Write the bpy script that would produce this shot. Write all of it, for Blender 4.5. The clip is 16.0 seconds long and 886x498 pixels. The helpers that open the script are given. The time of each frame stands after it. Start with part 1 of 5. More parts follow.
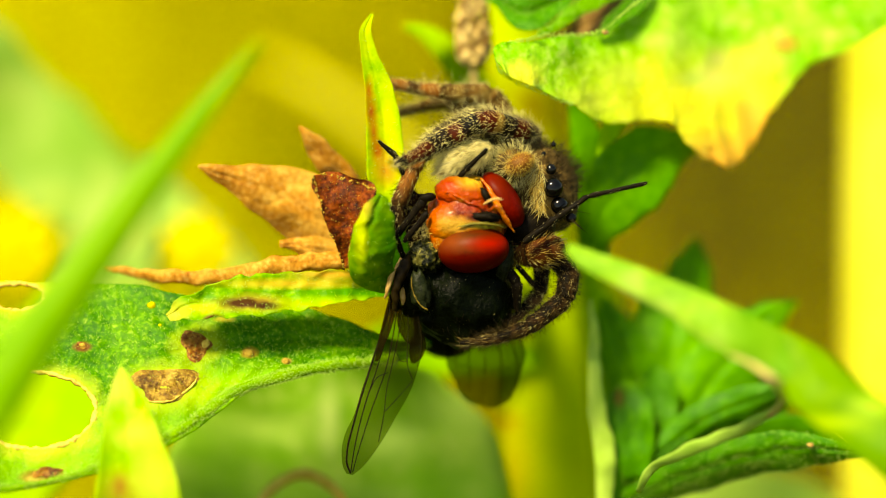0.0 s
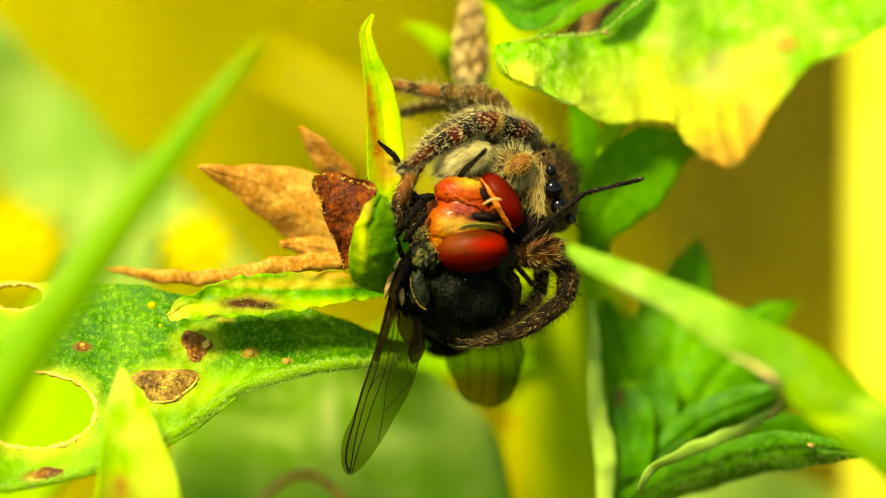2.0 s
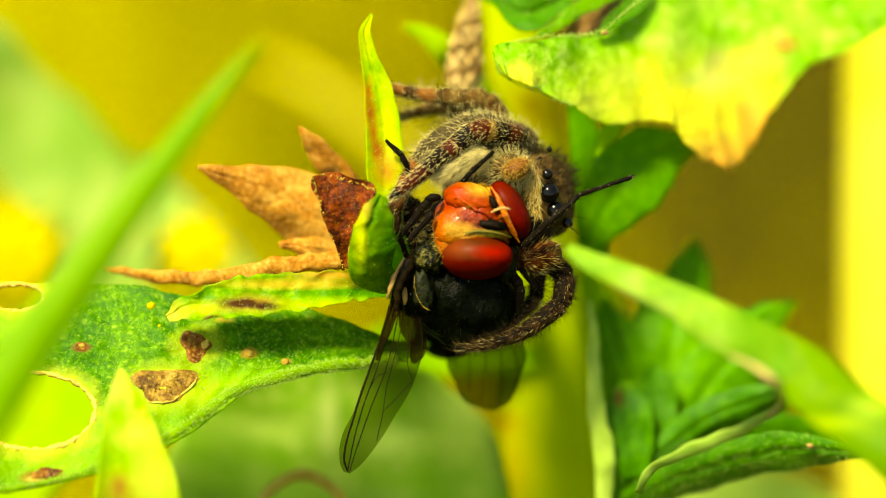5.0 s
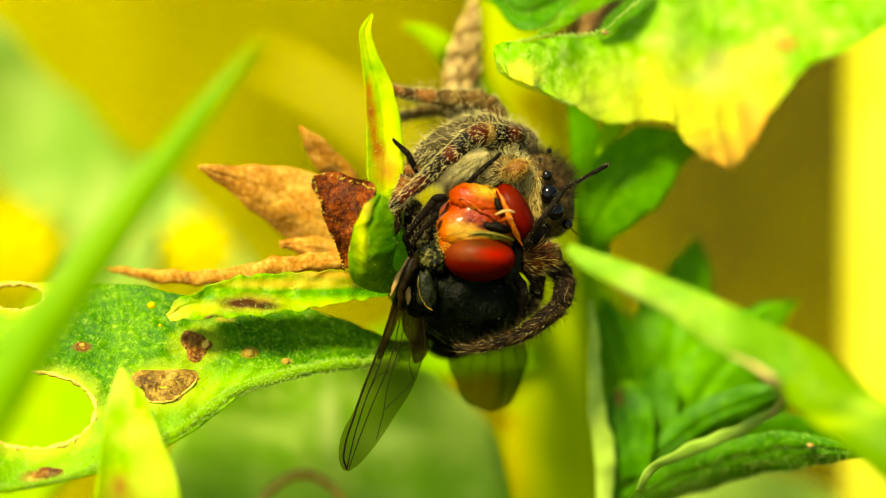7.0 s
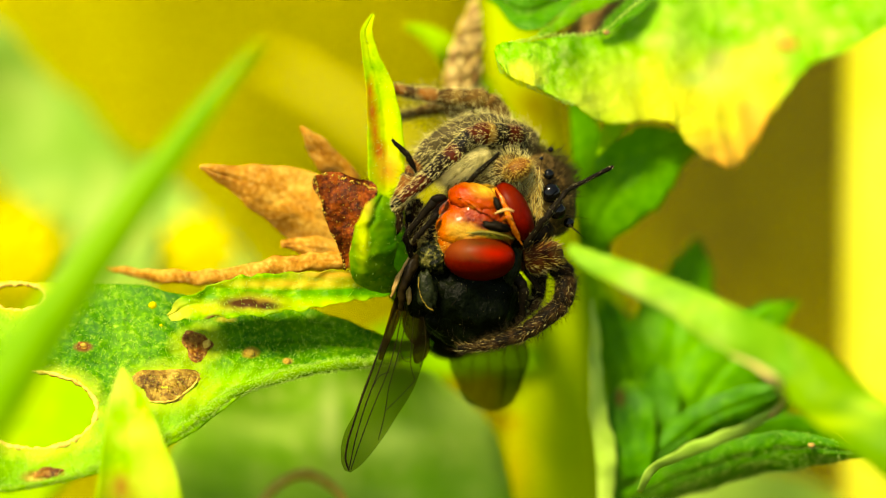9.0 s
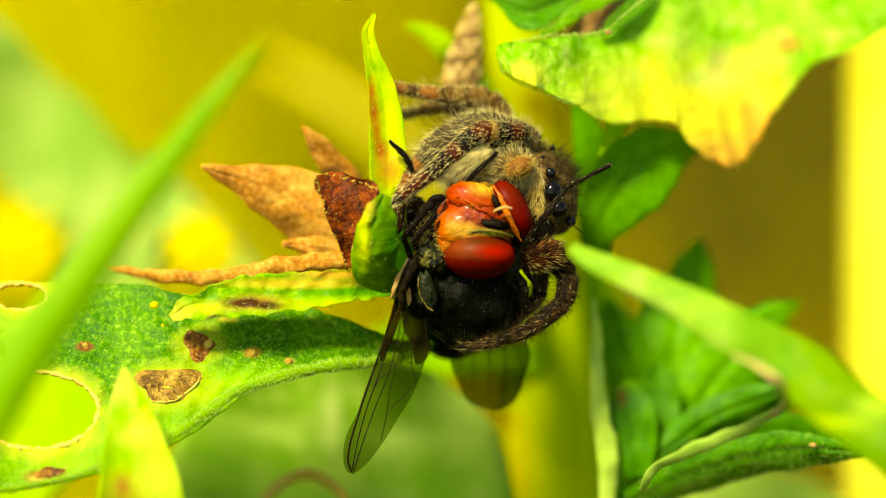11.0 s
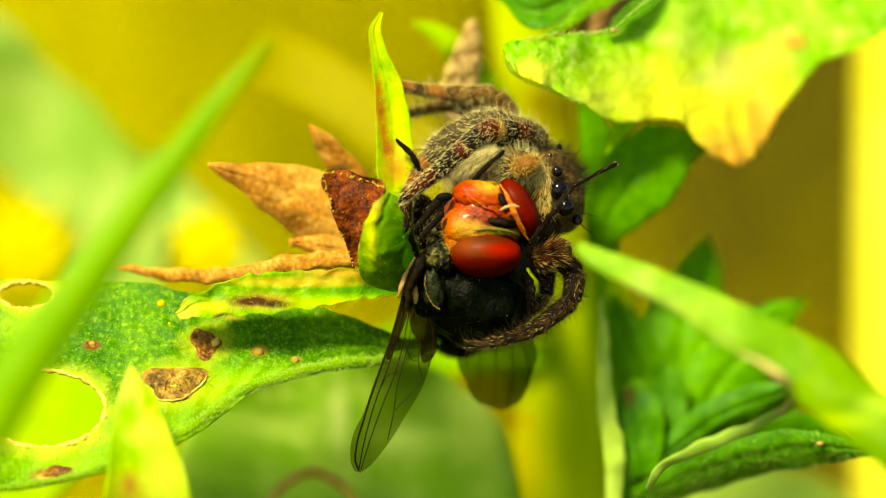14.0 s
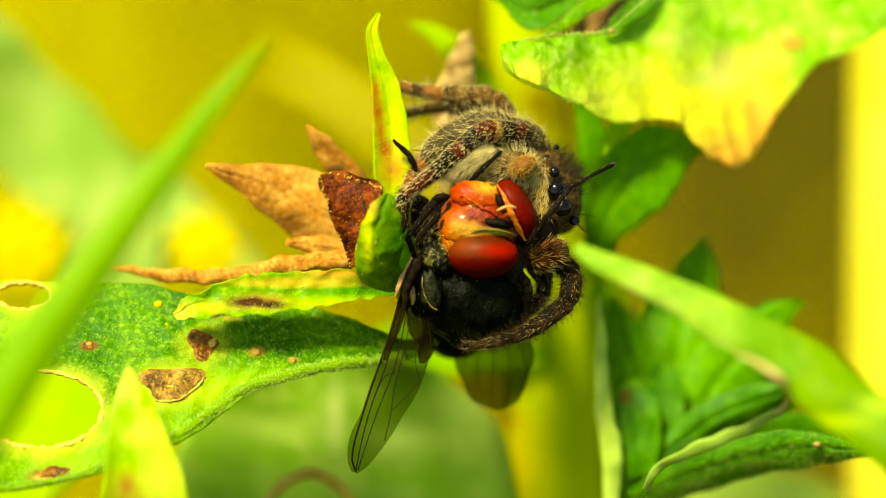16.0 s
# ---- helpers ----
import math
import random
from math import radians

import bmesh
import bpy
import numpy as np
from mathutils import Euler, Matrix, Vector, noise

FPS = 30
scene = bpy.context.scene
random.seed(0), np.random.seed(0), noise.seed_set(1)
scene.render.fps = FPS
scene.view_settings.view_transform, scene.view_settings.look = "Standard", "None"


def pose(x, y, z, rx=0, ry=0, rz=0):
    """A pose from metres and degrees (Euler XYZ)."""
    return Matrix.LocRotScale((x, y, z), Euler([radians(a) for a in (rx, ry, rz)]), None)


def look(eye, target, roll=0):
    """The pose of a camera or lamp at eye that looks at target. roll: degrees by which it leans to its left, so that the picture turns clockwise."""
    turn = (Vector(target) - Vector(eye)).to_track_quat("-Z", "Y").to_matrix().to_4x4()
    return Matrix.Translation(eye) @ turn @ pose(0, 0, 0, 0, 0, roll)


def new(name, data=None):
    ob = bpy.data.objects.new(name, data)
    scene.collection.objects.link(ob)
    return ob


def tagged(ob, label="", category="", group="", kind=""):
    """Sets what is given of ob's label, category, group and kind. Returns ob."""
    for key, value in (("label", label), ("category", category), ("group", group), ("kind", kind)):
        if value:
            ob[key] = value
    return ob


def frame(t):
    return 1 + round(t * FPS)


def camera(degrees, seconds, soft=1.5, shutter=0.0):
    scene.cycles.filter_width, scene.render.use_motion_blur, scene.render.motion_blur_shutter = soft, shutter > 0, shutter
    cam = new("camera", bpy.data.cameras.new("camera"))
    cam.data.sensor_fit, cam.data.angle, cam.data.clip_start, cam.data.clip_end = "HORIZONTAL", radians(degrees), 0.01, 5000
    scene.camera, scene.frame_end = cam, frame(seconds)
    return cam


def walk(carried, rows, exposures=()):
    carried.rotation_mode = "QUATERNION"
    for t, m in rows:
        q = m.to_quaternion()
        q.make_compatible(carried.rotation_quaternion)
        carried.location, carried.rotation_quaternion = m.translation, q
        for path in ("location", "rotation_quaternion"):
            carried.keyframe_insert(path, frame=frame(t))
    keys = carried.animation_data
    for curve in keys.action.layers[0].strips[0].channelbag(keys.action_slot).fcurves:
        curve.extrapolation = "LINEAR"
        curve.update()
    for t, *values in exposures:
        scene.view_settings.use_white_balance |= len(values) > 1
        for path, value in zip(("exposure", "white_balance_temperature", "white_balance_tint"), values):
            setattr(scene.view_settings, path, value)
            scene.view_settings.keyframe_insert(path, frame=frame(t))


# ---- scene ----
from mathutils.bvhtree import BVHTree

# ---- working frame: millimetres round the prey, tilted to the lens; x across, y away, z up ----
REACH = 150.0                      # lens to the plane of focus, mm
HEIGHT, TILT = 0.35, 20.0          # plane of focus over the ground (m), lens tilt
BASE = Matrix.Translation((0, 0, HEIGHT)) @ pose(0, 0, 0, -TILT)
MM = 0.001


def at(a, b, d=0.0):
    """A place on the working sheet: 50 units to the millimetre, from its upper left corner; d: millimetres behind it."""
    k = (1 + d / REACH) / 50
    return Vector(((a - 784) * k, d, (441 - b) * k))


def rooted(x, y):
    """The place of a point of the ground (metres) in the working frame."""
    return (BASE.inverted() @ Vector((x, y, 0))) / MM


# ---- camera ----
cam = camera(2 * math.degrees(math.atan(784 / 50 / REACH)), 16.0, soft=1.0)
cam.data.dof.use_dof = True
cam.data.dof.focus_distance = (REACH - 0.1) * MM
cam.data.dof.aperture_fstop = cam.data.lens / 10.0
SWAY = [(0, 0, 0), (0.5, 1, -.2), (1, 0, 0), (1.5, -.7, .2), (2, .8, .3), (2.5, 3, .3), (3, -5.7, 1.5), (3.5, -3.7, 1.3),
        (4, -.4, 1.4), (5.2, -1, .8), (6.5, -1.4, .3), (7, 0, .3), (7.5, 1, .2), (8, 1.5, 0), (8.5, 2.8, .2), (9, 2, .2),
        (10.2, 4, 0), (11.5, 5.4, -.4), (12, 6, -1.3), (12.5, 6.2, -1.4), (13, 6.2, -1.4), (13.5, 6, -.4), (14, 17, -2.8),
        (14.5, 11.6, -1.9), (15, 15.2, -2.5), (15.5, 15.2, -2.6), (16, 12, -1.6)]
UNIT = math.degrees(1 / (50 * REACH))
walk(cam, [(t, BASE @ pose(0, -REACH * MM, 0) @ pose(0, 0, 0, 0, 0, h * UNIT) @ pose(0, 0, 0, 90 + v * UNIT))
           for t, h, v in SWAY], exposures=[(0, 1.42, 9400, 2), (16, 1.42, 9400, 2)])

# ---- light ----
SUN = Vector((-.34, -.38, .86)).normalized()
world = bpy.data.worlds.new("world")
scene.world = world
world.use_nodes = True
sky = world.node_tree.nodes.new("ShaderNodeTexSky")
sky.sky_type, sky.sun_disc = "NISHITA", False
sky.sun_elevation = math.asin(SUN.z)
sky.sun_rotation = math.atan2(SUN.x, SUN.y)
back = world.node_tree.nodes["Background"]
world.node_tree.links.new(sky.outputs[0], back.inputs[0])
back.inputs[1].default_value = 0.10
sun = new("sun", bpy.data.lights.new("sun", "SUN"))
sun.data.energy, sun.data.angle, sun.data.color = 4.15, radians(13), (1, .94, .80)
sun.matrix_world = look(SUN * 3, (0, 0, 0))

# ---- materials ----
def nodes_of(name):
    m = bpy.data.materials.new(name)
    m.use_nodes = True
    nt = m.node_tree
    return m, nt, nt.nodes["Principled BSDF"], nt.nodes["Material Output"]


def noisy(nt, scale, detail=4, rough=.6, kind="ShaderNodeTexNoise"):
    co = nt.nodes.new("ShaderNodeTexCoord")
    n = nt.nodes.new(kind)
    nt.links.new(co.outputs["Object"], n.inputs["Vector"])
    n.inputs["Scale"].default_value = scale
    if kind == "ShaderNodeTexNoise":
        n.inputs["Detail"].default_value, n.inputs["Roughness"].default_value = detail, rough
    return n


def ramp(nt, source, stops):
    r = nt.nodes.new("ShaderNodeValToRGB")
    e = r.color_ramp.elements
    while len(e) < len(stops):
        e.new(.5)
    for k, (p, c) in zip(e, stops):
        k.position, k.color = p, (*c, 1)
    nt.links.new(source, r.inputs[0])
    return r.outputs[0]


def mixed(nt, fac, a, b, mode="MIX"):
    n = nt.nodes.new("ShaderNodeMix")
    n.data_type, n.blend_type = "RGBA", mode
    for sock, v in ((n.inputs[0], fac), (n.inputs[6], a), (n.inputs[7], b)):
        if isinstance(v, bpy.types.NodeSocket):
            nt.links.new(v, sock)
        else:
            sock.default_value = v if isinstance(v, float) else (*v, 1)
    return n.outputs[2]


def surface(name, broad, fine, scale=250, grain=2500, share=.5, rough=.5, bump=.3, metal=0.0, through_light=0.0,
            spec=.1, tint=None, coat=0.0, bumpscale=None, rings=0, stains=(), relief=.00004, span=0.0):
    """A procedural surface: a ramp of colours over broad patches (scale per metre), another over a fine grain, and relief."""
    m, nt, p, out = nodes_of(name)
    big = noisy(nt, scale, 3)
    small = noisy(nt, grain, 5, .65)
    wide = big.outputs["Fac"]
    if rings:                      # bands across a leg, along its own x axis
        co = nt.nodes.new("ShaderNodeTexCoord")
        sep = nt.nodes.new("ShaderNodeSeparateXYZ")
        one = nt.nodes.new("ShaderNodeTexNoise")
        one.noise_dimensions = "1D"
        one.inputs["Scale"].default_value, one.inputs["Detail"].default_value = rings, 1
        nt.links.new(co.outputs["Object"], sep.inputs[0])
        nt.links.new(sep.outputs[0], one.inputs["W"])
        add = nt.nodes.new("ShaderNodeMix")
        add.inputs[0].default_value = .15
        nt.links.new(one.outputs["Fac"], add.inputs[2])
        nt.links.new(big.outputs["Fac"], add.inputs[3])
        wide = add.outputs[0]
    if span:                       # named bands along a segment of this length (millimetres), with frayed borders
        co = nt.nodes.new("ShaderNodeTexCoord")
        sep = nt.nodes.new("ShaderNodeSeparateXYZ")
        nt.links.new(co.outputs["Object"], sep.inputs[0])
        run = nt.nodes.new("ShaderNodeMath")
        run.operation = "MULTIPLY_ADD"
        run.inputs[1].default_value = 1000 / span
        nt.links.new(sep.outputs[0], run.inputs[0])
        fray = nt.nodes.new("ShaderNodeMath")
        fray.operation = "MULTIPLY_ADD"
        fray.inputs[1].default_value, fray.inputs[2].default_value = .22, -.11
        nt.links.new(noisy(nt, 5000, 3).outputs["Fac"], fray.inputs[0])
        nt.links.new(fray.outputs[0], run.inputs[2])
        wide = run.outputs[0]
    col = mixed(nt, share, ramp(nt, wide, broad), ramp(nt, small.outputs["Fac"], fine))
    for (x, y, z), (rx, rz), hue, edge in stains:      # soft patches of another colour, stains or painted shading, ragged by noise
        co = nt.nodes.new("ShaderNodeTexCoord")
        sub = nt.nodes.new("ShaderNodeVectorMath")
        sub.operation = "SUBTRACT"
        sub.inputs[1].default_value = (x, y, z)
        mul = nt.nodes.new("ShaderNodeVectorMath")
        mul.operation = "MULTIPLY"
        mul.inputs[1].default_value = (1 / rx, 0, 1 / rz)
        ln = nt.nodes.new("ShaderNodeVectorMath")
        ln.operation = "LENGTH"
        nt.links.new(co.outputs["Object"], sub.inputs[0])
        nt.links.new(sub.outputs[0], mul.inputs[0])
        nt.links.new(mul.outputs[0], ln.inputs[0])
        rag = noisy(nt, 1500 if rx < .0012 else 420, 5, .6)
        sm = nt.nodes.new("ShaderNodeMath")
        sm.operation = "MULTIPLY_ADD"
        sm.inputs[1].default_value = 1.1
        nt.links.new(rag.outputs["Fac"], sm.inputs[0])
        nt.links.new(ln.outputs["Value"], sm.inputs[2])
        mr = nt.nodes.new("ShaderNodeMapRange")
        mr.inputs[1].default_value, mr.inputs[2].default_value = 1.55 + edge, 1.55 - edge
        mr.inputs[3].default_value, mr.inputs[4].default_value = 0, 1
        nt.links.new(sm.outputs[0], mr.inputs[0])
        col = mixed(nt, mr.outputs[0], col, hue)
    nt.links.new(col, p.inputs["Base Color"])
    p.inputs["Metallic"].default_value = metal
    p.inputs["Specular IOR Level"].default_value = spec
    p.inputs["Coat Weight"].default_value = coat
    p.inputs["Coat Roughness"].default_value = .08
    rr = nt.nodes.new("ShaderNodeMapRange")
    nt.links.new(small.outputs["Fac"], rr.inputs[0])
    rr.inputs[3].default_value, rr.inputs[4].default_value = max(rough - .15, .03), min(rough + .15, 1)
    nt.links.new(rr.outputs[0], p.inputs["Roughness"])
    if bump:
        b = nt.nodes.new("ShaderNodeBump")
        relf = noisy(nt, bumpscale or grain, 4, .6)
        b.inputs["Strength"].default_value, b.inputs["Distance"].default_value = bump, relief
        nt.links.new(relf.outputs["Fac"], b.inputs["Height"])
        nt.links.new(b.outputs[0], p.inputs["Normal"])
    if through_light:
        tr = nt.nodes.new("ShaderNodeBsdfTranslucent")
        nt.links.new(mixed(nt, 1.0, col, tint or (1, 1, .3), "MULTIPLY"), tr.inputs[0])
        mx = nt.nodes.new("ShaderNodeMixShader")
        mx.inputs[0].default_value = through_light
        nt.links.new(p.outputs[0], mx.inputs[1])
        nt.links.new(tr.outputs[0], mx.inputs[2])
        nt.links.new(mx.outputs[0], out.inputs[0])
    return m


HEAD = at(825, 430, .6)             # the fly's neck
FOOT = rooted(.004, -.02)          # where the weed is rooted


def stain_or_shading(a, b, ra, rb, hue, edge=.3, d=0.0, origin=FOOT):
    """An area of another colour, stain or painted shading, at a place of the sheet, in the weed's own space."""
    p = (at(a, b, d) - origin) * MM
    return tuple(p), (ra / 50 * MM, rb / 50 * MM), hue, edge


def two(a, b, lo=.35, hi=.65):
    return [(lo, a), (hi, b)]


LEAF = surface("leaf green", two((.05, .22, .001), (.12, .36, .002)), [(.3, (.025, .15, .001)), (.55, (.10, .34, .002)), (.72, (.26, .52, .008))], 260, 4200,
               .55, .5, 1.0, through_light=.35, bumpscale=2600, relief=.00008)
LEAF_EATEN = surface("spotted green leaf", [(.38, (0.0172, 0.1204, 0.00086)), (.5, (0.043, 0.1978, 0.00172)), (.64, (0.1032, 0.301, 0.00344))], [(.40, (0.01032, 0.0946, 0.00086)), (.49, (0.043, 0.1978, 0.00172)), (.58, (0.129, 0.344, 0.0043)), (.68, (0.43, 0.5848, 0.0688))], 420, 5200,
                     .48, .5, 1.0, through_light=.35, bumpscale=2600, relief=.0001,
                     stains=[stain_or_shading(250, 770, 80, 44, (.22, .48, .008), .9), stain_or_shading(120, 820, 110, 30, (.22, .48, .01), .9), stain_or_shading(420, 690, 120, 34, (.22, .50, .01), .7), stain_or_shading(30, 580, 50, 26, (.24, .48, .02), .9),
                             stain_or_shading(292, 684, 70, 38, (.36, .5, .02), .5), 
                             stain_or_shading(350, 611, 40, 32, (.34, .46, .02), .5), 
                             stain_or_shading(146, 614, 17, 9, (.16, .06, .01), .25), stain_or_shading(440, 625, 14, 9, (.46, .25, .03), .4), stain_or_shading(506, 640, 8, 5, (.5, .3, .06), .4), stain_or_shading(84, 838, 36, 10, (.26, .12, .012), .4), stain_or_shading(70, 842, 14, 5, (.5, .42, .06), .5),
                             stain_or_shading(395, 566, 16, 5, (.4, .36, .03), .5), stain_or_shading(30, 526, 60, 32, (.5, .58, .03), .4), stain_or_shading(58, 727, 122, 78, (.46, .58, .03), .2)])
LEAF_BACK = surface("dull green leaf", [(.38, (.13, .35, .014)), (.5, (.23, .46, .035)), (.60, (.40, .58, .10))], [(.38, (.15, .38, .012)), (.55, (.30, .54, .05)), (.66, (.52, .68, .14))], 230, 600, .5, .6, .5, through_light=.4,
                    stains=[stain_or_shading(582, 742, 14, 44, (.56, .70, .20), 1.2, 8), stain_or_shading(690, 780, 40, 26, (.44, .64, .14), 1.2, 8), stain_or_shading(470, 760, 60, 20, (.40, .60, .10), 1.2, 8), stain_or_shading(820, 720, 50, 30, (.42, .62, .12), 1.2, 8), stain_or_shading(400, 830, 60, 40, (.10, .30, .01), 1.2, 8), stain_or_shading(760, 850, 60, 40, (.12, .34, .01), 1.2, 8)])
DULL_RIB = surface("dull pale green rib", two((.20, .38, .04), (.30, .48, .07)), two((.18, .36, .03), (.34, .52, .09)), 300, 1800, .4, .6, .5, through_light=.3)
LEAF_STREAKED = surface("streaked green leaf", [(.38, (.09, .27, .01)), (.5, (.24, .45, .035)), (.62, (.46, .60, .12))], [(.4, (.08, .26, .005)), (.6, (.22, .43, .016)), (.7, (.38, .54, .05))], 260, 900, .45, .6, .6, through_light=.35,
                        stains=[stain_or_shading(1440, 690, 40, 60, (.10, .30, .01), 1.2, -9), stain_or_shading(1330, 600, 50, 20, (.12, .32, .01), 1.2, -7)])
LEAF_HAZE = surface("pale hazy leaf", [(.40, (.14, .32, .02)), (.5, (.24, .42, .07)), (.60, (.44, .50, .06))], [(.40, (.14, .32, .02)), (.52, (.26, .42, .07)), (.62, (.42, .52, .12))], 110, 300, .45, .6, .4, through_light=.4)
PALE_RIB = surface("whitish green leaf rib", two((.32, .52, .05), (.44, .62, .10)), two((.28, .50, .04), (.48, .66, .12)), 300, 1800, .4, .55, .4, through_light=.4)
LEAF_LIME = surface("yellow-green leaf", two((.20, .50, .004), (.38, .63, .008)), [(.38, (.16, .44, .004)), (.5, (.34, .60, .01)), (.62, (.60, .74, .06))], 500, 3000, .5, .5, .6, through_light=.45, bumpscale=1800, relief=.00006,
                    stains=[stain_or_shading(212, 676, 22, 40, (.60, .66, .10), .9), stain_or_shading(250, 760, 40, 24, (.54, .66, .06), .8), stain_or_shading(190, 810, 26, 40, (.22, .46, .01), .8), stain_or_shading(222, 730, 14, 20, (.26, .50, .01), .8), stain_or_shading(262, 810, 20, 26, (.26, .50, .01), .8), stain_or_shading(228, 866, 30, 30, (.50, .42, .03), 1), stain_or_shading(226, 852, 9, 14, (.40, .20, .02), 1), stain_or_shading(292, 842, 30, 50, (.56, .66, .06), 1)])
LEAF_LOBE = surface("broad green leaf lobe", two((0.0648, 0.216, 0.00144), (0.144, 0.3168, 0.00432)), two((0.0576, 0.1944, 0.00144), (0.1728, 0.3456, 0.00864)), 160, 900, .5, .55, .5, through_light=.4,
                    stains=[stain_or_shading(1470, 748, 34, 9, (.40, .58, .02), 1.2, -8), stain_or_shading(1550, 720, 24, 10, (.34, .52, .03), 1.2, -9)])
PINK_RIB = surface("pinkish leaf edge", two((.46, .36, .10), (.60, .48, .18)), two((.42, .32, .08), (.62, .54, .2)), 300, 1800, .4, .6, .5, through_light=.3)
# darker leaf green: the shade inside the leaf cluster is put into this colour
LEAF_SHADE = surface("leaf green darkened for shade", two((.016, .11, .001), (.04, .19, .002)), [(.36, (.012, .085, .001)), (.52, (.04, .18, .002)), (.68, (.09, .29, .004))], 300, 3200, .5, .5, .9, through_light=.25, bumpscale=2200, relief=.00008,
                     stains=[stain_or_shading(1098, 704, 8, 14, (.14, .07, .01), .8, 3.5), stain_or_shading(1110, 680, 24, 8, (.12, .34, .01), 1.0, 3.5)])
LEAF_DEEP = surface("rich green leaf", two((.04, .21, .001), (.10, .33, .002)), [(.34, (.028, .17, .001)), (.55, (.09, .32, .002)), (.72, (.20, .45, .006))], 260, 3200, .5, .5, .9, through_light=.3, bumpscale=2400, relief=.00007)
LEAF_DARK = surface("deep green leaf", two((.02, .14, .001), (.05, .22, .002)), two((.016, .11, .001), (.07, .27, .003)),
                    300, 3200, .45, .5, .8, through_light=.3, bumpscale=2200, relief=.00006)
LEAF_PALE = surface("pale green leaf", two((.20, .48, .003), (.38, .58, .004)), two((.18, .44, .003), (.42, .60, .006)), 250,
                    1500, .4, .55, .4, through_light=.45)
LEAF_MID = surface("mid green leaf", two((.11, .33, .002), (.24, .46, .006)), two((.10, .30, .002), (.26, .48, .012)), 160,
                   900, .5, .55, .5, through_light=.4)
LEAF_SICK = surface("yellowing leaf", [(.38, (.12, .44, .006)), (.5, (.26, .62, .02)), (.62, (.50, .72, .08))], [(.36, (.10, .40, .006)), (.52, (.30, .64, .03)), (.66, (.66, .80, .20))], 420, 2300, .5, .55, .9, through_light=.5, bumpscale=1700,
                    relief=.0002, stains=[stain_or_shading(1215, 172, 130, 56, (.80, .78, .05), 1.1), stain_or_shading(1290, 130, 34, 26, (.80, .80, .26), .8), stain_or_shading(1345, 95, 44, 22, (.80, .78, .10), .8), stain_or_shading(1262, 218, 100, 44, (.82, .76, .05), 1.1), stain_or_shading(1330, 172, 50, 50, (.82, .74, .06), 1.1), stain_or_shading(925, 128, 30, 18, (.70, .74, .08), .8),
                                           stain_or_shading(1285, 275, 50, 34, (.78, .50, .06), .9), stain_or_shading(1350, 205, 20, 46, (.80, .50, .06), .9), stain_or_shading(1416, 62, 22, 14, (.58, .28, .04), .9), stain_or_shading(925, 142, 30, 12, (.60, .64, .05), .7),
                                           stain_or_shading(1050, 178, 46, 20, (.52, .63, .06), .8), stain_or_shading(1290, 92, 18, 12, (.66, .70, .16), .8), stain_or_shading(1120, 125, 30, 16, (.5, .63, .06), .8), stain_or_shading(1180, 60, 30, 12, (.5, .66, .10), .8), stain_or_shading(1240, 130, 22, 12, (.5, .66, .10), .8), stain_or_shading(1300, 298, 60, 40, (.74, .40, .05), 1.1), stain_or_shading(1362, 222, 22, 56, (.78, .42, .05), 1.1)])
# the dark green area paints shade over the right half of the calyx
SEPAL_GREEN = surface("yellow-green sepal", two((.05, .22, .002), (.20, .42, .004)), two((.03, .17, .002), (.34, .52, .015)), 900,
                      2600, .5, .75, .9, through_light=.4, bumpscale=2200, relief=.00007, stains=[stain_or_shading(642, 365, 16, 26, (.58, .46, .04), .5), stain_or_shading(690, 430, 30, 80, (.02, .12, .001), 1.0), stain_or_shading(640, 420, 10, 40, (.5, .6, .02), .6)])
SEPAL_DRY = surface("dry brown sepal", [(.34, (0.204, 0.06375, 0.00408)), (.48, (0.459, 0.1955, 0.017)), (.62, (0.612, 0.357, 0.0578))],
                    [(.34, (0.119, 0.0323, 0.00272)), (.5, (0.476, 0.2125, 0.01904)), (.66, (0.697, 0.476, 0.1224))], 900, 6500, .5, .65, 1.0, through_light=.3,
                    tint=(0.85, 0.595, 0.204), bumpscale=4500, relief=.00007)
SEPAL_RUST = surface("dark rust sepal", [(.38, (0.0065, 0.00195, 0.000975)), (.49, (0.065, 0.0104, 0.000975)), (.58, (0.205, 0.034, 0.0024)), (.70, (0.299, 0.078, 0.0052))],
                     [(.38, (0.013, 0.00325, 0.0013)), (.55, (0.1625, 0.0325, 0.0026)), (.7, (0.312, 0.104, 0.00975))], 2300, 7500, .4, .5, 1.0,
                     through_light=.2, tint=(0.65, 0.325, 0.13), bumpscale=4500, relief=.0001)
SEPAL_STAINED = surface("rust-stained sepal", two((.16, .44, .002), (.45, .58, .004)), two((.14, .40, .002), (.55, .66, .02)), 380, 2600, .5, .5, .7, through_light=.4, bumpscale=2200, relief=.00007,
                        stains=[stain_or_shading(686, 205, 12, 46, (.56, .62, .02), .9), stain_or_shading(694, 285, 14, 36, (.60, .60, .03), .9), stain_or_shading(652, 160, 6, 18, (.42, .15, .008), .8), stain_or_shading(656, 196, 10, 24, (.38, .10, .006), .7), stain_or_shading(661, 232, 7, 22, (.44, .17, .01), .8), stain_or_shading(668, 266, 11, 18, (.40, .12, .008), .7), stain_or_shading(682, 302, 20, 20, (.52, .28, .02), .9), stain_or_shading(648, 60, 10, 26, (.50, .62, .02), .9)])
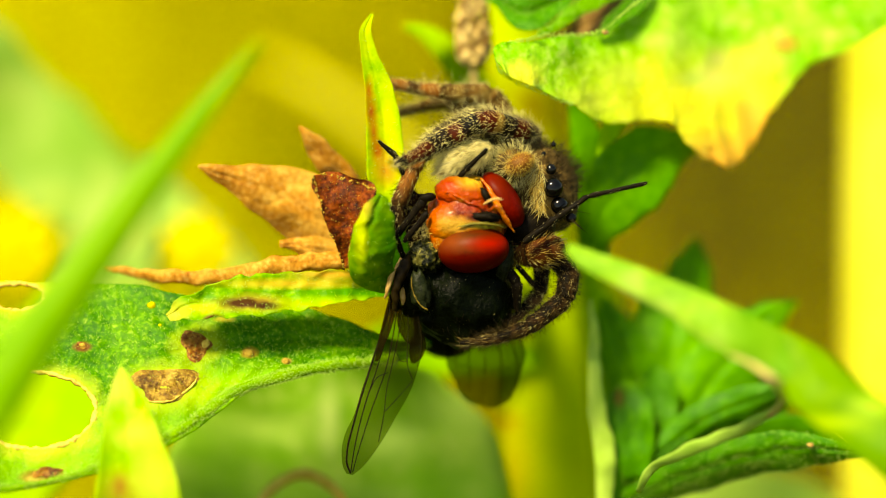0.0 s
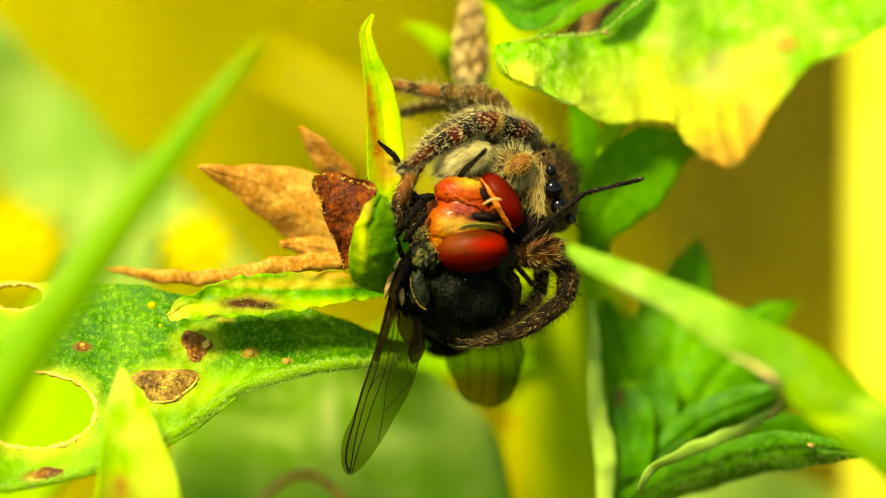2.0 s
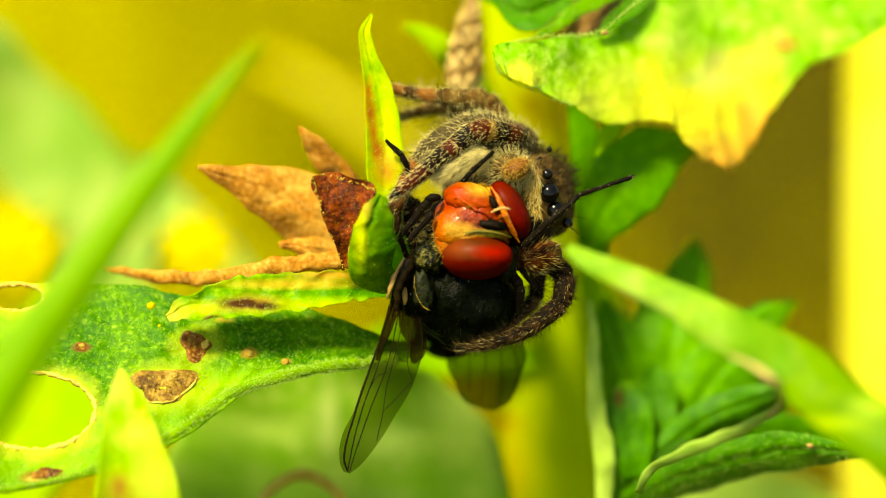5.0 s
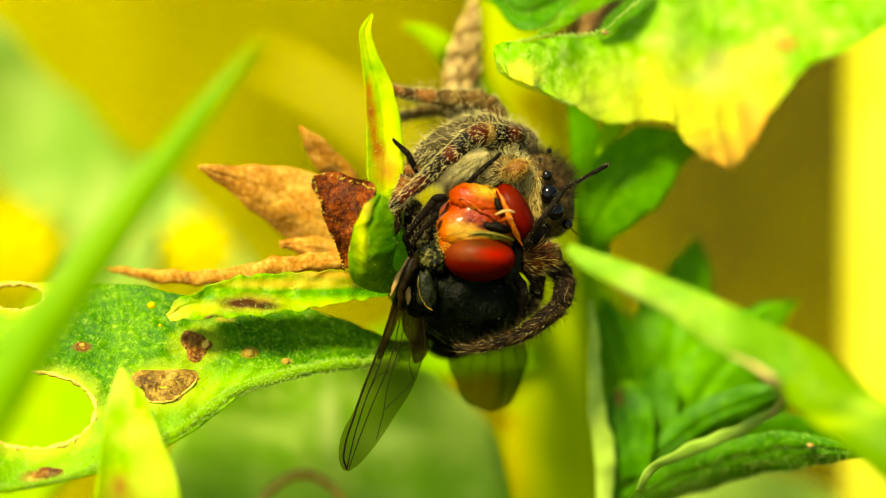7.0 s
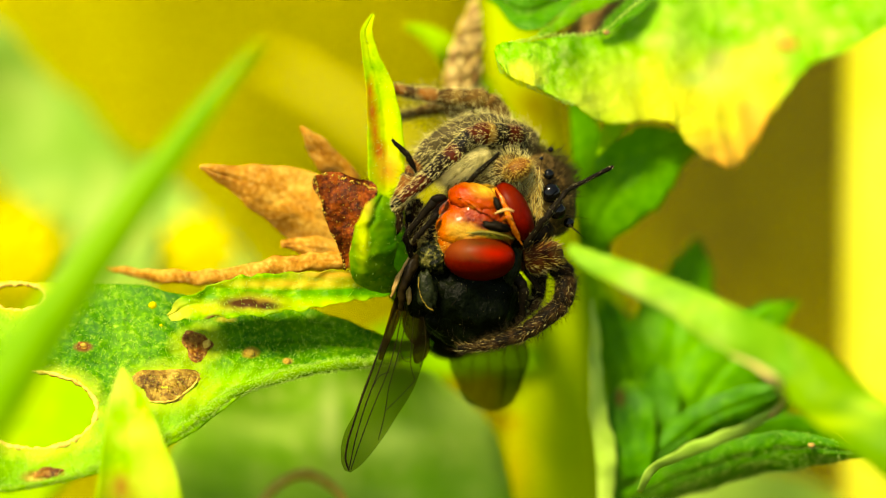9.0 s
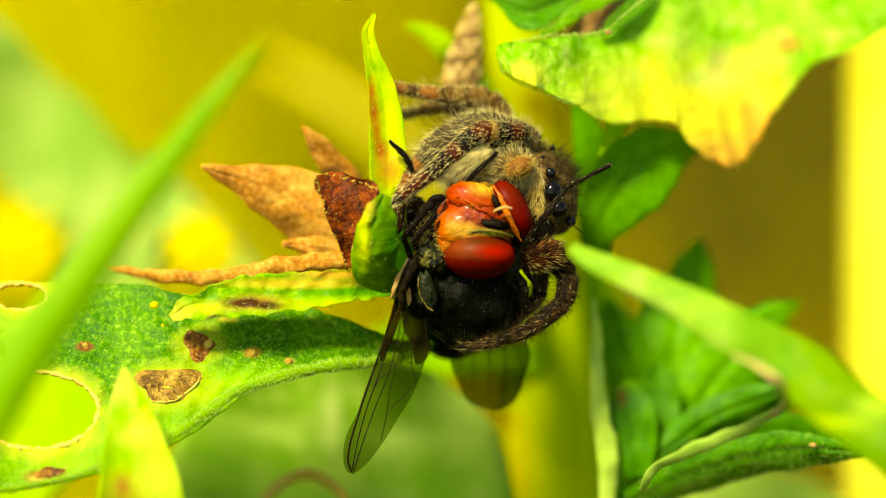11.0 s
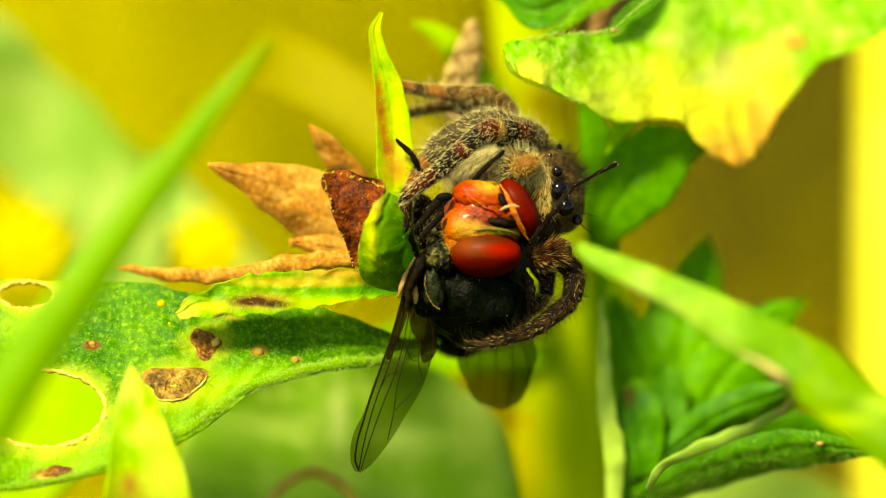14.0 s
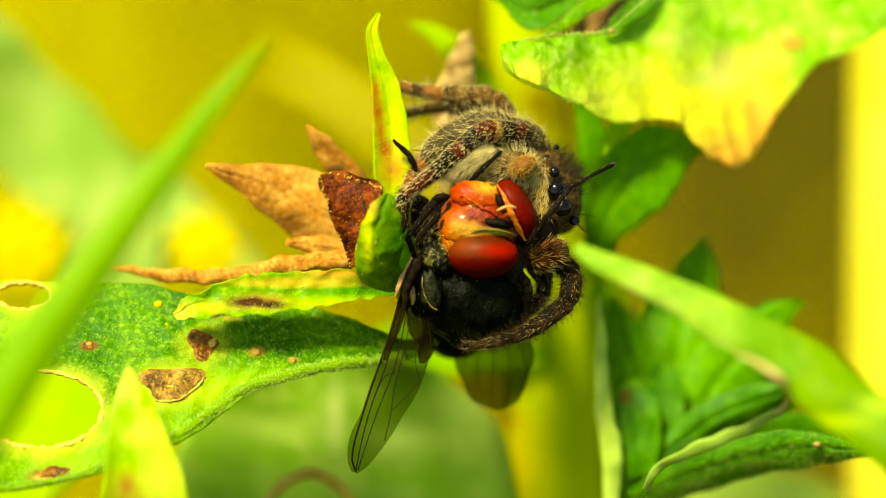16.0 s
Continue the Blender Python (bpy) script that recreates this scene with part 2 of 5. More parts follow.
SEPAL_SPLIT = surface("scorched green sepal", two((.05, .24, .002), (.18, .42, .004)), [(.36, (.05, .22, .002)), (.54, (.18, .42, .006)), (.68, (.46, .62, .03))], 480, 3000, .55, .5, .8, through_light=.4, bumpscale=2200, relief=.00008,
                      stains=[stain_or_shading(640, 514, 90, 30, (.05, .24, .002), .6), stain_or_shading(520, 502, 90, 7, (.60, .44, .03), .8), stain_or_shading(590, 486, 60, 7, (.56, .34, .03), .8), stain_or_shading(306, 554, 22, 18, (.62, .60, .06), .9), stain_or_shading(360, 545, 30, 10, (.5, .62, .03), .9),
                              stain_or_shading(452, 536, 56, 13, (.34, .24, .02), .6), stain_or_shading(432, 536, 38, 8, (.06, .022, .004), .4), stain_or_shading(474, 541, 28, 6, (.05, .018, .004), .4), stain_or_shading(378, 563, 16, 6, (.12, .05, .006), .5), stain_or_shading(600, 540, 70, 10, (.40, .58, .01), .9)])
SPOT = surface("brown dead leaf tissue", [(.40, (0.04, 0.016, 0.00144)), (.48, (0.112, 0.052, 0.00432)), (.56, (0.256, 0.152, 0.018)), (.66, (0.4, 0.288, 0.0468))], [(.38, (0.024, 0.0096, 0.00072)), (.52, (0.176, 0.096, 0.009)), (.66, (0.44, 0.336, 0.0576))], 1500, 7000, .5, .5, 1.0, bumpscale=4500, relief=.0001, spec=.12)
RUSTSPOT = surface("red-brown dead leaf tissue", [(.40, (0.0315, 0.009, 0.0009)), (.50, (0.144, 0.0405, 0.00225)), (.62, (0.306, 0.144, 0.0135))], [(.38, (0.018, 0.0054, 0.00045)), (.52, (0.144, 0.045, 0.0027)), (.68, (0.45, 0.306, 0.054))], 1900, 7000, .5, .45, 1.0, bumpscale=4500, relief=.0001, spec=.12)
TAN = surface("tan dry tissue", two((0.22, 0.13, 0.0135), (0.44, 0.31, 0.036)), two((0.12, 0.06, 0.0054), (0.52, 0.38, 0.0585)), 900, 4200, .5, .7, .9)
RIM = surface("pale dry rim", two((0.483, 0.3045, 0.04043), (0.672, 0.4935, 0.08663)), two((0.273, 0.1365, 0.01733), (0.735, 0.588, 0.1271)), 1500, 6000, .5, .7, .9)
ROT = surface("dark rotten spot", two((0.045, 0.0198, 0.00162), (0.144, 0.072, 0.00648)), two((0.027, 0.0126, 0.00108), (0.198, 0.117, 0.0108)), 1500, 6000, .5, .8, .9, spec=.04)
# the greener right side is also painted lighter to offset the shadow there
STEM = surface("yellow-green stem", two((.36, .53, .002), (.52, .60, .003)), two((.32, .50, .002), (.56, .62, .005)), 160, 1600, .4,
               .5, .4, through_light=.45, stains=[stain_or_shading(890, 744, 24, 12, (.40, .14, .01), .7, 14), stain_or_shading(905, 840, 30, 80, (.66, .56, .003), .9, 14), stain_or_shading(1010, 740, 44, 170, (.46, .66, .006), 1.0, 14), stain_or_shading(960, 205, 74, 70, (.20, .17, .002), .9, 14), stain_or_shading(938, 184, 16, 14, (.16, .11, .006), .8, 14)])
STRAW = surface("bright straw stem", two((.82, .80, .03), (.88, .86, .07)), two((.76, .73, .05), (.88, .85, .14)), 150, 900, .4, .5, .3,
                through_light=.3)
DULL_STRAW = surface("dull straw", two((.60, .56, .02), (.70, .66, .05)), two((.56, .52, .02), (.72, .68, .06)), 150, 900, .4, .5, .3, through_light=.3)
RUSTY = surface("rusty leaf margin", two((.42, .30, .03), (.58, .46, .08)), two((.36, .26, .02), (.62, .52, .1)), 400, 2000, .5, .6, .5, through_light=.3)
YELLOW = surface("yellow petal", two((.62, .52, .004), (.7, .62, .008)), two((.55, .48, .004), (.72, .64, .02)), 300, 1500, .4, .6, .3,
                 through_light=.4)
SEED = surface("dry seed husk", two((.34, .22, .06), (.52, .38, .13)), two((.26, .15, .04), (.58, .45, .18)), 500, 2500, .5, .7, .6)
HUSK = surface("brown seed husk", two((.12, .06, .014), (.22, .13, .035)), two((.08, .04, .01), (.28, .17, .05)), 500, 2500, .5, .7, .6)
SOIL = surface("dry earth", two((.024, .0205, .0006), (.042, .035, .001)), two((.020, .0165, .0006), (.048, .040, .0012)), 9, 60, .5, .9, .6, relief=.01, spec=.02)
GRASS = surface("dry yellow grass", two((.58, .56, .002), (.72, .65, .002)), two((.54, .52, .002), (.76, .69, .003)), 8, 50, .5, .6, .2,
                through_light=.35, spec=.1)
BLADE = surface("grass blade", two((.13, .36, .006), (.22, .44, .013)), two((.12, .35, .006), (.24, .46, .016)), 200, 1200, .4, .45, .3,
                through_light=.45)

PLATE = surface("grey-green side plate", two((.002, .004, .001), (.008, .012, .003)), two((.001, .002, .0006), (.02, .024, .008)), 1300, 5200, .5, .35, 1.0, spec=.06, bumpscale=3200, relief=.0001)
# gold sheen painted as pale flecks into a near-black cuticle
SHEEN = surface("black cuticle with painted gold sheen", [(.42, (.001, .002, .0004)), (.52, (.006, .009, .0015)), (.60, (.12, .11, .02))], [(.42, (.001, .001, .0003)), (.56, (.01, .012, .002)), (.64, (.22, .2, .05))], 2600, 6500, .5, .3, 1.0, spec=.08, bumpscale=3800, relief=.00016)
OLIVE = surface("dull olive rim", two((.06, .055, .006), (.13, .11, .014)), two((.04, .04, .005), (.17, .14, .02)), 1300, 5000, .5, .45, .8)
FLY_DARK = surface("blue-black fly cuticle", [(.38, (.0004, .001, .0002)), (.5, (.001, .002, .0004)), (.64, (.002, .0036, .0007))], two((.0003, .0006, .0002), (.002, .0034, .0006)), 1300, 5200,
                   .5, .34, 1.0, spec=.025, bumpscale=3000, relief=.00012)
# sheen painted in: grey-brown upper band, orange-brown highlight and bright red streak
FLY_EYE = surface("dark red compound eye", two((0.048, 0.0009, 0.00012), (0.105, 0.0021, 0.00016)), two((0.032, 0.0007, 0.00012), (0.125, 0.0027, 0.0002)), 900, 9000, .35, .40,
                  .2, spec=.035, relief=.00001, stains=[stain_or_shading(818, 423, 54, 20, (.045, .013, .0015), .6, 0, HEAD), stain_or_shading(786, 440, 16, 22, (.07, .004, .0004), 1, 0, HEAD), stain_or_shading(838, 472, 60, 14, (.05, .0015, .0003), 1, 0, HEAD), stain_or_shading(800, 430, 22, 12, (.13, .025, .004), 1.1, 0, HEAD), stain_or_shading(868, 432, 26, 9, (.25, .004, .0004), 1.1, 0, HEAD), stain_or_shading(880, 332, 16, 24, (.09, .006, .0008), 1, 0, HEAD)])
# the near-black spot low on the face paints the shade of its trench
FLY_FACE = surface("orange fly face", [(.38, (0.06683, 0.003434, 0.0002652)), (.46, (0.1671, 0.01472, 0.0007956)), (.56, (0.2339, 0.03679, 0.001591)), (.68, (0.3007, 0.1177, 0.008488))],
                   [(.36, (0.03898, 0.002453, 0.0002652)), (.52, (0.2116, 0.02944, 0.001326)), (.72, (0.3119, 0.1325, 0.01591))], 2500, 6500, .42, .3, 1.0, coat=.16, through_light=.15,
                   tint=(0.78, 0.468, 0.156), bumpscale=3500, relief=.0001,
                   stains=[stain_or_shading(836, 322, 34, 15, (.56, .34, .03), 1.0, 0, HEAD), stain_or_shading(792, 326, 22, 15, (.24, .02, .001), .9, 0, HEAD), stain_or_shading(836, 366, 26, 6, (.20, .014, .001), .9, 0, HEAD), stain_or_shading(778, 400, 18, 26, (0.418, 0.149, 0.0072), .9, 0, HEAD), stain_or_shading(764, 395, 14, 42, (0.36, 0.0682, 0.0024), .5, 0, HEAD),
                           stain_or_shading(806, 398, 30, 12, (0.461, 0.248, 0.03), .5, 0, HEAD), stain_or_shading(866, 399, 44, 7, (.26, .24, .02), .4, 0, HEAD), stain_or_shading(850, 386, 24, 6, (.05, .008, .001), .4, 0, HEAD),
                           stain_or_shading(776, 350, 20, 22, (.30, .022, .001), .9, 0, HEAD), stain_or_shading(884, 372, 8, 36, (0.317, 0.0744, 0.003), .8, 0, HEAD), stain_or_shading(842, 345, 16, 12, (.30, .03, .002), .9, 0, HEAD), stain_or_shading(800, 340, 20, 8, (.36, .04, .002), .9, 0, HEAD), stain_or_shading(815, 345, 34, 5, (.34, .045, .002), .6, 0, HEAD)])
CREAM = surface("cream cuticle", two((0.374, 0.211, 0.048), (0.446, 0.285, 0.09)), two((0.302, 0.161, 0.03), (0.475, 0.31, 0.12)), 900, 3500, .5, .45, .4)
FLY_LEG = surface("black leg", two((.0015, .0013, .0008), (.004, .003, .0015)), two((.0015, .0013, .001), (.014, .009, .003)), 1300, 6000, .4, .5, .8, spec=.035)
SCLERITE = surface("brown wing base", two((.003, .002, .0005), (.014, .008, .0015)), two((.003, .002, .0005), (.025, .015, .003)), 1200, 4500, .5, .4, .6, spec=.06)

SP_BODY = surface("olive brown spider cuticle", two((.022, .017, .004), (.05, .038, .009)), two((.014, .011, .003), (.08, .06, .016)), 900, 5500, .5,
                  .6, .9, spec=.05)
SP_LEG = surface("banded brown spider leg", [(.45, (.0015, .0012, .0006)), (.50, (.003, .002, .0007)), (.55, (.05, .010, .002)), (.60, (.055, .013, .003)), (.63, (.10, .06, .02)), (.66, (.035, .018, .005))],
                 [(.40, (.002, .0014, .0006)), (.6, (.010, .005, .0014)), (.8, (.05, .03, .008))], 1500, 7000, .35, .45, 1.0, rings=1900, spec=.04)
SP_LOW = surface("dark brown spider leg", [(.42, (0.0015, 0.001125, 0.000525)), (.52, (0.006, 0.00375, 0.001125)), (.6, (0.03, 0.01275, 0.00375)), (.68, (0.06, 0.0375, 0.01125))],
                 [(.40, (0.0015, 0.00105, 0.00045)), (.6, (0.009, 0.006, 0.0015)), (.8, (0.0525, 0.0375, 0.012))], 2200, 7000, .45, .6, 1.0, spec=.04)
SP_HIND = surface("amber-brown hind leg", [(.44, (0.021, 0.0119, 0.00252)), (.5, (0.063, 0.0315, 0.00588)), (.58, (0.119, 0.0595, 0.01176)), (.66, (0.182, 0.119, 0.0252))],
                  [(.38, (0.021, 0.0119, 0.00252)), (.6, (0.112, 0.063, 0.0126)), (.8, (0.238, 0.175, 0.042))], 1500, 7000, .4, .6, 1.0, rings=1300, spec=.04, through_light=.15)
SP_RUST = surface("rust-brown spider leg", [(.44, (.003, .002, .0007)), (.5, (.03, .007, .0015)), (.58, (.08, .018, .003)), (.66, (.08, .035, .008))],
                  [(.38, (.003, .002, .0006)), (.6, (.03, .013, .003)), (.8, (.09, .058, .017))], 1500, 7000, .4, .6, 1.0, rings=1300, spec=.04)
RED, BLK, GLD, DRK, AMB = (.062, .0085, .0014), (.0015, .0012, .0006), (.34, .20, .035), (.008, .0045, .0012), (.26, .09, .012)
LEG_FINE = [(.42, (.0015, .001, .0005)), (.58, (.010, .004, .001)), (.75, (.06, .03, .008))]
SP_BAND_A = surface("red and black banded leg", [(.0, DRK), (.16, RED), (.36, RED), (.44, BLK), (.68, BLK), (.76, GLD), (.84, GLD), (.90, RED)], LEG_FINE, 1500, 7000, .3, .4, 1.0, span=2.0, spec=.05)
SP_BAND_B = surface("banded brown leg", [(.0, RED), (.10, RED), (.18, BLK), (.48, BLK), (.56, RED), (.72, RED), (.80, DRK), (1.0, DRK)], LEG_FINE, 1500, 7000, .3, .4, 1.0, span=1.85, spec=.05)
SP_BAND_C = surface("rusty brown leg", [(.0, DRK), (.4, DRK), (.55, RED), (1.0, RED)], LEG_FINE, 1500, 7000, .3, .4, 1.0, span=1.2, spec=.05)
SP_BAND_D = surface("dark-tipped brown leg", [(.0, RED), (.45, RED), (.6, BLK), (1.0, BLK)], LEG_FINE, 1500, 7000, .3, .4, 1.0, span=.5, spec=.05)
SP_GREY = surface("grey hairy leg", two((.02, .014, .004), (.06, .045, .015)), two((.012, .008, .003), (.10, .08, .03)), 1200, 6000, .5, .6, .9, spec=.06)
SP_AMBER = surface("amber leg", [(.0, DRK), (.2, AMB), (.5, AMB), (.75, (0.085, 0.02975, 0.00595)), (1.0, DRK)], [(.38, (0.0255, 0.0102, 0.00255)), (.6, (0.17, 0.0765, 0.0153)), (.8, (0.34, 0.238, 0.0765))], 1500, 7000, .4, .5, 1.0, span=1.3, spec=.08, through_light=.2)
SP_HIND_TIP = surface("amber hind leg with a dark ring", [(.0, AMB), (.30, AMB), (.42, DRK), (.55, DRK), (.66, AMB), (1.0, AMB)], [(.38, (0.024, 0.0096, 0.0024)), (.6, (0.16, 0.072, 0.0144)), (.8, (0.32, 0.224, 0.072))], 1500, 7000, .4, .6, 1.0, span=2.1, spec=.05, through_light=.15)
SP_EYE = surface("black spider eye", two((.001, .001, .001), (.002, .002, .0015)), two((.001, .001, .001), (.002, .002, .002)), 500, 3000, .3,
                 .08, 0, spec=.22)
PALP = surface("orange-brown palp", two((.07, .022, .003), (.15, .048, .006)), two((.04, .014, .002), (.24, .11, .016)), 900, 5000, .5, .55, .9)
CREAMSKIN = surface("cream hairy skin", [(.38, (.20, .16, .05)), (.5, (.46, .40, .15)), (.62, (.66, .60, .28))], two((.28, .22, .08), (.64, .58, .27)), 1300, 4500, .5, .6, .9, through_light=.35)
CREAMFACE = surface("yellow cuticle", [(.42, (.34, .05, .002)), (.52, (.46, .12, .005)), (.66, (.58, .28, .03))], two((.34, .06, .002), (.54, .22, .02)), 2000, 6000, .4, .3, 1.0, coat=.15, bumpscale=3500, relief=.0001)
HAIR_PALE = surface("cream hair", two((0.62, 0.54, 0.20), (0.80, 0.73, 0.32)), two((0.56, 0.48, 0.17), (0.84, 0.77, 0.36)), 600, 4000, .4, .5, 0, through_light=.3)
HAIR_OLIVE = surface("tan hair", two((.20, .13, .035), (.38, .26, .075)), two((.16, .10, .03), (.44, .31, .10)), 600, 4000, .4, .5, 0, through_light=.2)
HAIR_DARK = surface("dark hair", two((.012, .008, .003), (.03, .02, .007)), two((.01, .007, .003), (.04, .028, .01)), 600, 4000, .4, .45, 0, spec=.05)
HAIR_GOLD = surface("golden hair", two((.44, .28, .04), (.58, .40, .08)), two((.40, .25, .035), (.62, .46, .11)), 600, 4000, .4, .45, 0, through_light=.2)
FUZZ = surface("leaf fuzz", two((.38, .64, .09), (.56, .76, .19)), two((.36, .62, .08), (.60, .78, .2)), 600, 4000, .4, .5, 0, through_light=.4)
SP_FACE = surface("tan spider face", [(.40, (.010, .006, .002)), (.52, (.06, .035, .008)), (.64, (.20, .13, .034))], two((.008, .005, .0015), (.13, .08, .022)), 1400, 5500, .5, .6, .9, spec=.05)
# pale colour for dust specks and for glints drawn as grains
DUST_GLINT = surface("pale dust and glints", two((.55, .5, .2), (.7, .64, .3)), two((.55, .5, .2), (.7, .64, .32)), 900, 4000, .4, .7, 0)


def membrane(name, clear, body):
    m, nt, p, out = nodes_of(name)
    n = noisy(nt, 900, 4)
    nt.links.new(ramp(nt, n.outputs["Fac"], two((.010, .008, .0012), (.03, .02, .003))), p.inputs["Base Color"])
    p.inputs["Roughness"].default_value, p.inputs["Specular IOR Level"].default_value = .3, .12
    t = nt.nodes.new("ShaderNodeBsdfTransparent")
    t.inputs[0].default_value = (*clear, 1)
    mx = nt.nodes.new("ShaderNodeMixShader")
    mx.inputs[0].default_value = body
    nt.links.new(t.outputs[0], mx.inputs[1])
    nt.links.new(p.outputs[0], mx.inputs[2])
    nt.links.new(mx.outputs[0], out.inputs[0])
    return m


WING = membrane("smoky wing membrane", (.66, .70, .50), .07)
WING_DARK = membrane("brown wing root membrane", (.52, .40, .10), .16)
VEIN = surface("brown wing vein", two((.005, .004, .001), (.014, .010, .002)), two((.004, .003, .001), (.025, .018, .004)), 1200, 4500, .5, .4, .4, spec=.06, through_light=.3)
# darker copy of the wing membrane; its tint stands in for shade
WING_BACK = membrane("wing membrane tinted dark for shade", (.50, .53, .34), .10)

# ---- builders ----
ORIGIN = {}
rng = random.Random(7)


def thing(name, place, label, category, group=""):
    """An Empty at a place of the working frame that parents its parts."""
    ob = new(name)
    ob.empty_display_size = .002
    ob.matrix_world = BASE @ Matrix.Translation(place * MM)
    ORIGIN[ob.name] = place.copy()
    return tagged(ob, label, category, group)


def part(name, bm, material, parent, label="", smooth=True, origin=None, kind=""):
    """Links a bmesh (millimetres of the working frame) as one mesh under a thing or a part."""
    o = ORIGIN[parent.name] if origin is None else origin
    for v in bm.verts:
        v.co = (v.co - o) * MM
    bmesh.ops.recalc_face_normals(bm, faces=bm.faces)
    me = bpy.data.meshes.new(name)
    bm.to_mesh(me)
    bm.free()
    for f in me.polygons:
        f.use_smooth = smooth
    me.materials.append(material)
    ob = new(name, me)
    ob.parent = parent
    ORIGIN[ob.name] = o.copy()
    return tagged(ob, label, "", "", kind)


def spline(pts, n):
    """n + 1 samples of a smooth curve through rows of numbers; its slopes suit uneven steps."""
    p = np.array([list(r) for r in pts], float)
    dim = 3 if p.shape[1] == 4 else 2
    h = np.maximum(np.linalg.norm(np.diff(p[:, :dim], axis=0), axis=1), 1e-6)
    v = np.diff(p, axis=0) / h[:, None]
    m = np.vstack([v[:1], (v[:-1] * h[1:, None] + v[1:] * h[:-1, None]) / (h[:-1] + h[1:])[:, None], v[-1:]])
    out = []
    for i in range(n + 1):
        s = i / n * (len(p) - 1)
        k = min(int(s), len(p) - 2)
        u = s - k
        a, b, c, d = p[k], p[k + 1], m[k] * h[k], m[k + 1] * h[k]
        out.append((2 * u ** 3 - 3 * u * u + 1) * a + (u ** 3 - 2 * u * u + u) * c + (3 * u * u - 2 * u ** 3) * b + (u ** 3 - u * u) * d)
    return np.array(out)


def add_tube(bm, rows, n=24, sides=12, flat=1.0, crumple=0.0, cr=1.2):
    """A tapered tube along rows of (place, radius)."""
    s = spline([(*p, r) for p, r in rows], n)
    side, last, rings = None, None, []
    for i in range(n + 1):
        c = Vector(s[i][:3])
        tan = Vector(s[min(i + 1, n)][:3]) - Vector(s[max(i - 1, 0)][:3])
        tan.normalize()
        if side is None:
            side = tan.cross(Vector((0, 1, 0)))
            if side.length < .1:
                side = tan.cross(Vector((1, 0, 0)))
        side = (side - tan * side.dot(tan)).normalized()
        up = tan.cross(side)
        r = max(s[i][3], .004)
        ring = []
        for k in range(sides):
            a = 2 * math.pi * k / sides
            v = c + side * math.cos(a) * r + up * math.sin(a) * r * flat
            if crumple:
                v += (noise.noise_vector(v * cr) * crumple)
            ring.append(bm.verts.new(v))
        rings.append(ring)
    for p, q in zip(rings, rings[1:]):
        for k in range(sides):
            bm.faces.new((p[k], p[(k + 1) % sides], q[(k + 1) % sides], q[k]))
    bm.faces.new(rings[0][::-1])
    bm.faces.new(rings[-1])
    return bm


def tube(rows, **kw):
    return add_tube(bmesh.new(), rows, **kw)


def add_ball(bm, c, r, turn=(0, 0, 0), seg=24, rough=0.0, rs=1.5, power=1.0):
    """An egg-shaped body with radii r (millimetres) and a little unevenness."""
    rot = Euler([radians(k) for k in turn]).to_matrix()
    res = bmesh.ops.create_uvsphere(bm, u_segments=seg, v_segments=max(seg * 2 // 3, 6), radius=1)
    for v in res["verts"]:
        d = v.co.copy()
        if power != 1.0:
            d = Vector([math.copysign(abs(k) ** power, k) for k in d])
        w = 1 + (noise.noise(d * rs + c) * rough if rough else 0)
        v.co = c + rot @ Vector((d.x * r[0], d.y * r[1], d.z * r[2])) * w
    return bm


def add_grain(bm, c, r):
    """A small uneven grain."""
    ax = [Vector(k) for k in ((1, 0, 0), (0, 1, 0), (-1, 0, 0), (0, -1, 0))]
    k = [rng.uniform(.75, 1.25) * r for _ in range(6)]
    ring = [bm.verts.new(c + v * k[i]) for i, v in enumerate(ax)]
    t, b = bm.verts.new(c + Vector((0, 0, k[4]))), bm.verts.new(c - Vector((0, 0, k[5])))
    for i in range(4):
        bm.faces.new((ring[i], ring[(i + 1) % 4], t))
        bm.faces.new((ring[(i + 1) % 4], ring[i], b))


def ball(c, r, **kw):
    return add_ball(bmesh.new(), c, r, **kw)


def add_hairs(bm, roots, sides=3):
    """Tapered bent hairs: rows of (root, way, length, thickness, bend)."""
    for root, way, length, thick, bend in roots:
        way = way.normalized()
        s = way.orthogonal().normalized()
        u = way.cross(s)
        mid = root + way * length * .5 + bend * length * .16
        tip = root + way * length + bend * length * .5
        r0 = [bm.verts.new(root + (s * math.cos(a) + u * math.sin(a)) * thick) for a in (0, 2.1, 4.2)]
        r1 = [bm.verts.new(mid + (s * math.cos(a) + u * math.sin(a)) * thick * .65) for a in (0, 2.1, 4.2)]
        t = bm.verts.new(tip)
        for k in range(3):
            j = (k + 1) % 3
            bm.faces.new((r0[k], r0[j], r1[j], r1[k]))
            bm.faces.new((r1[k], r1[j], t))
    return bm


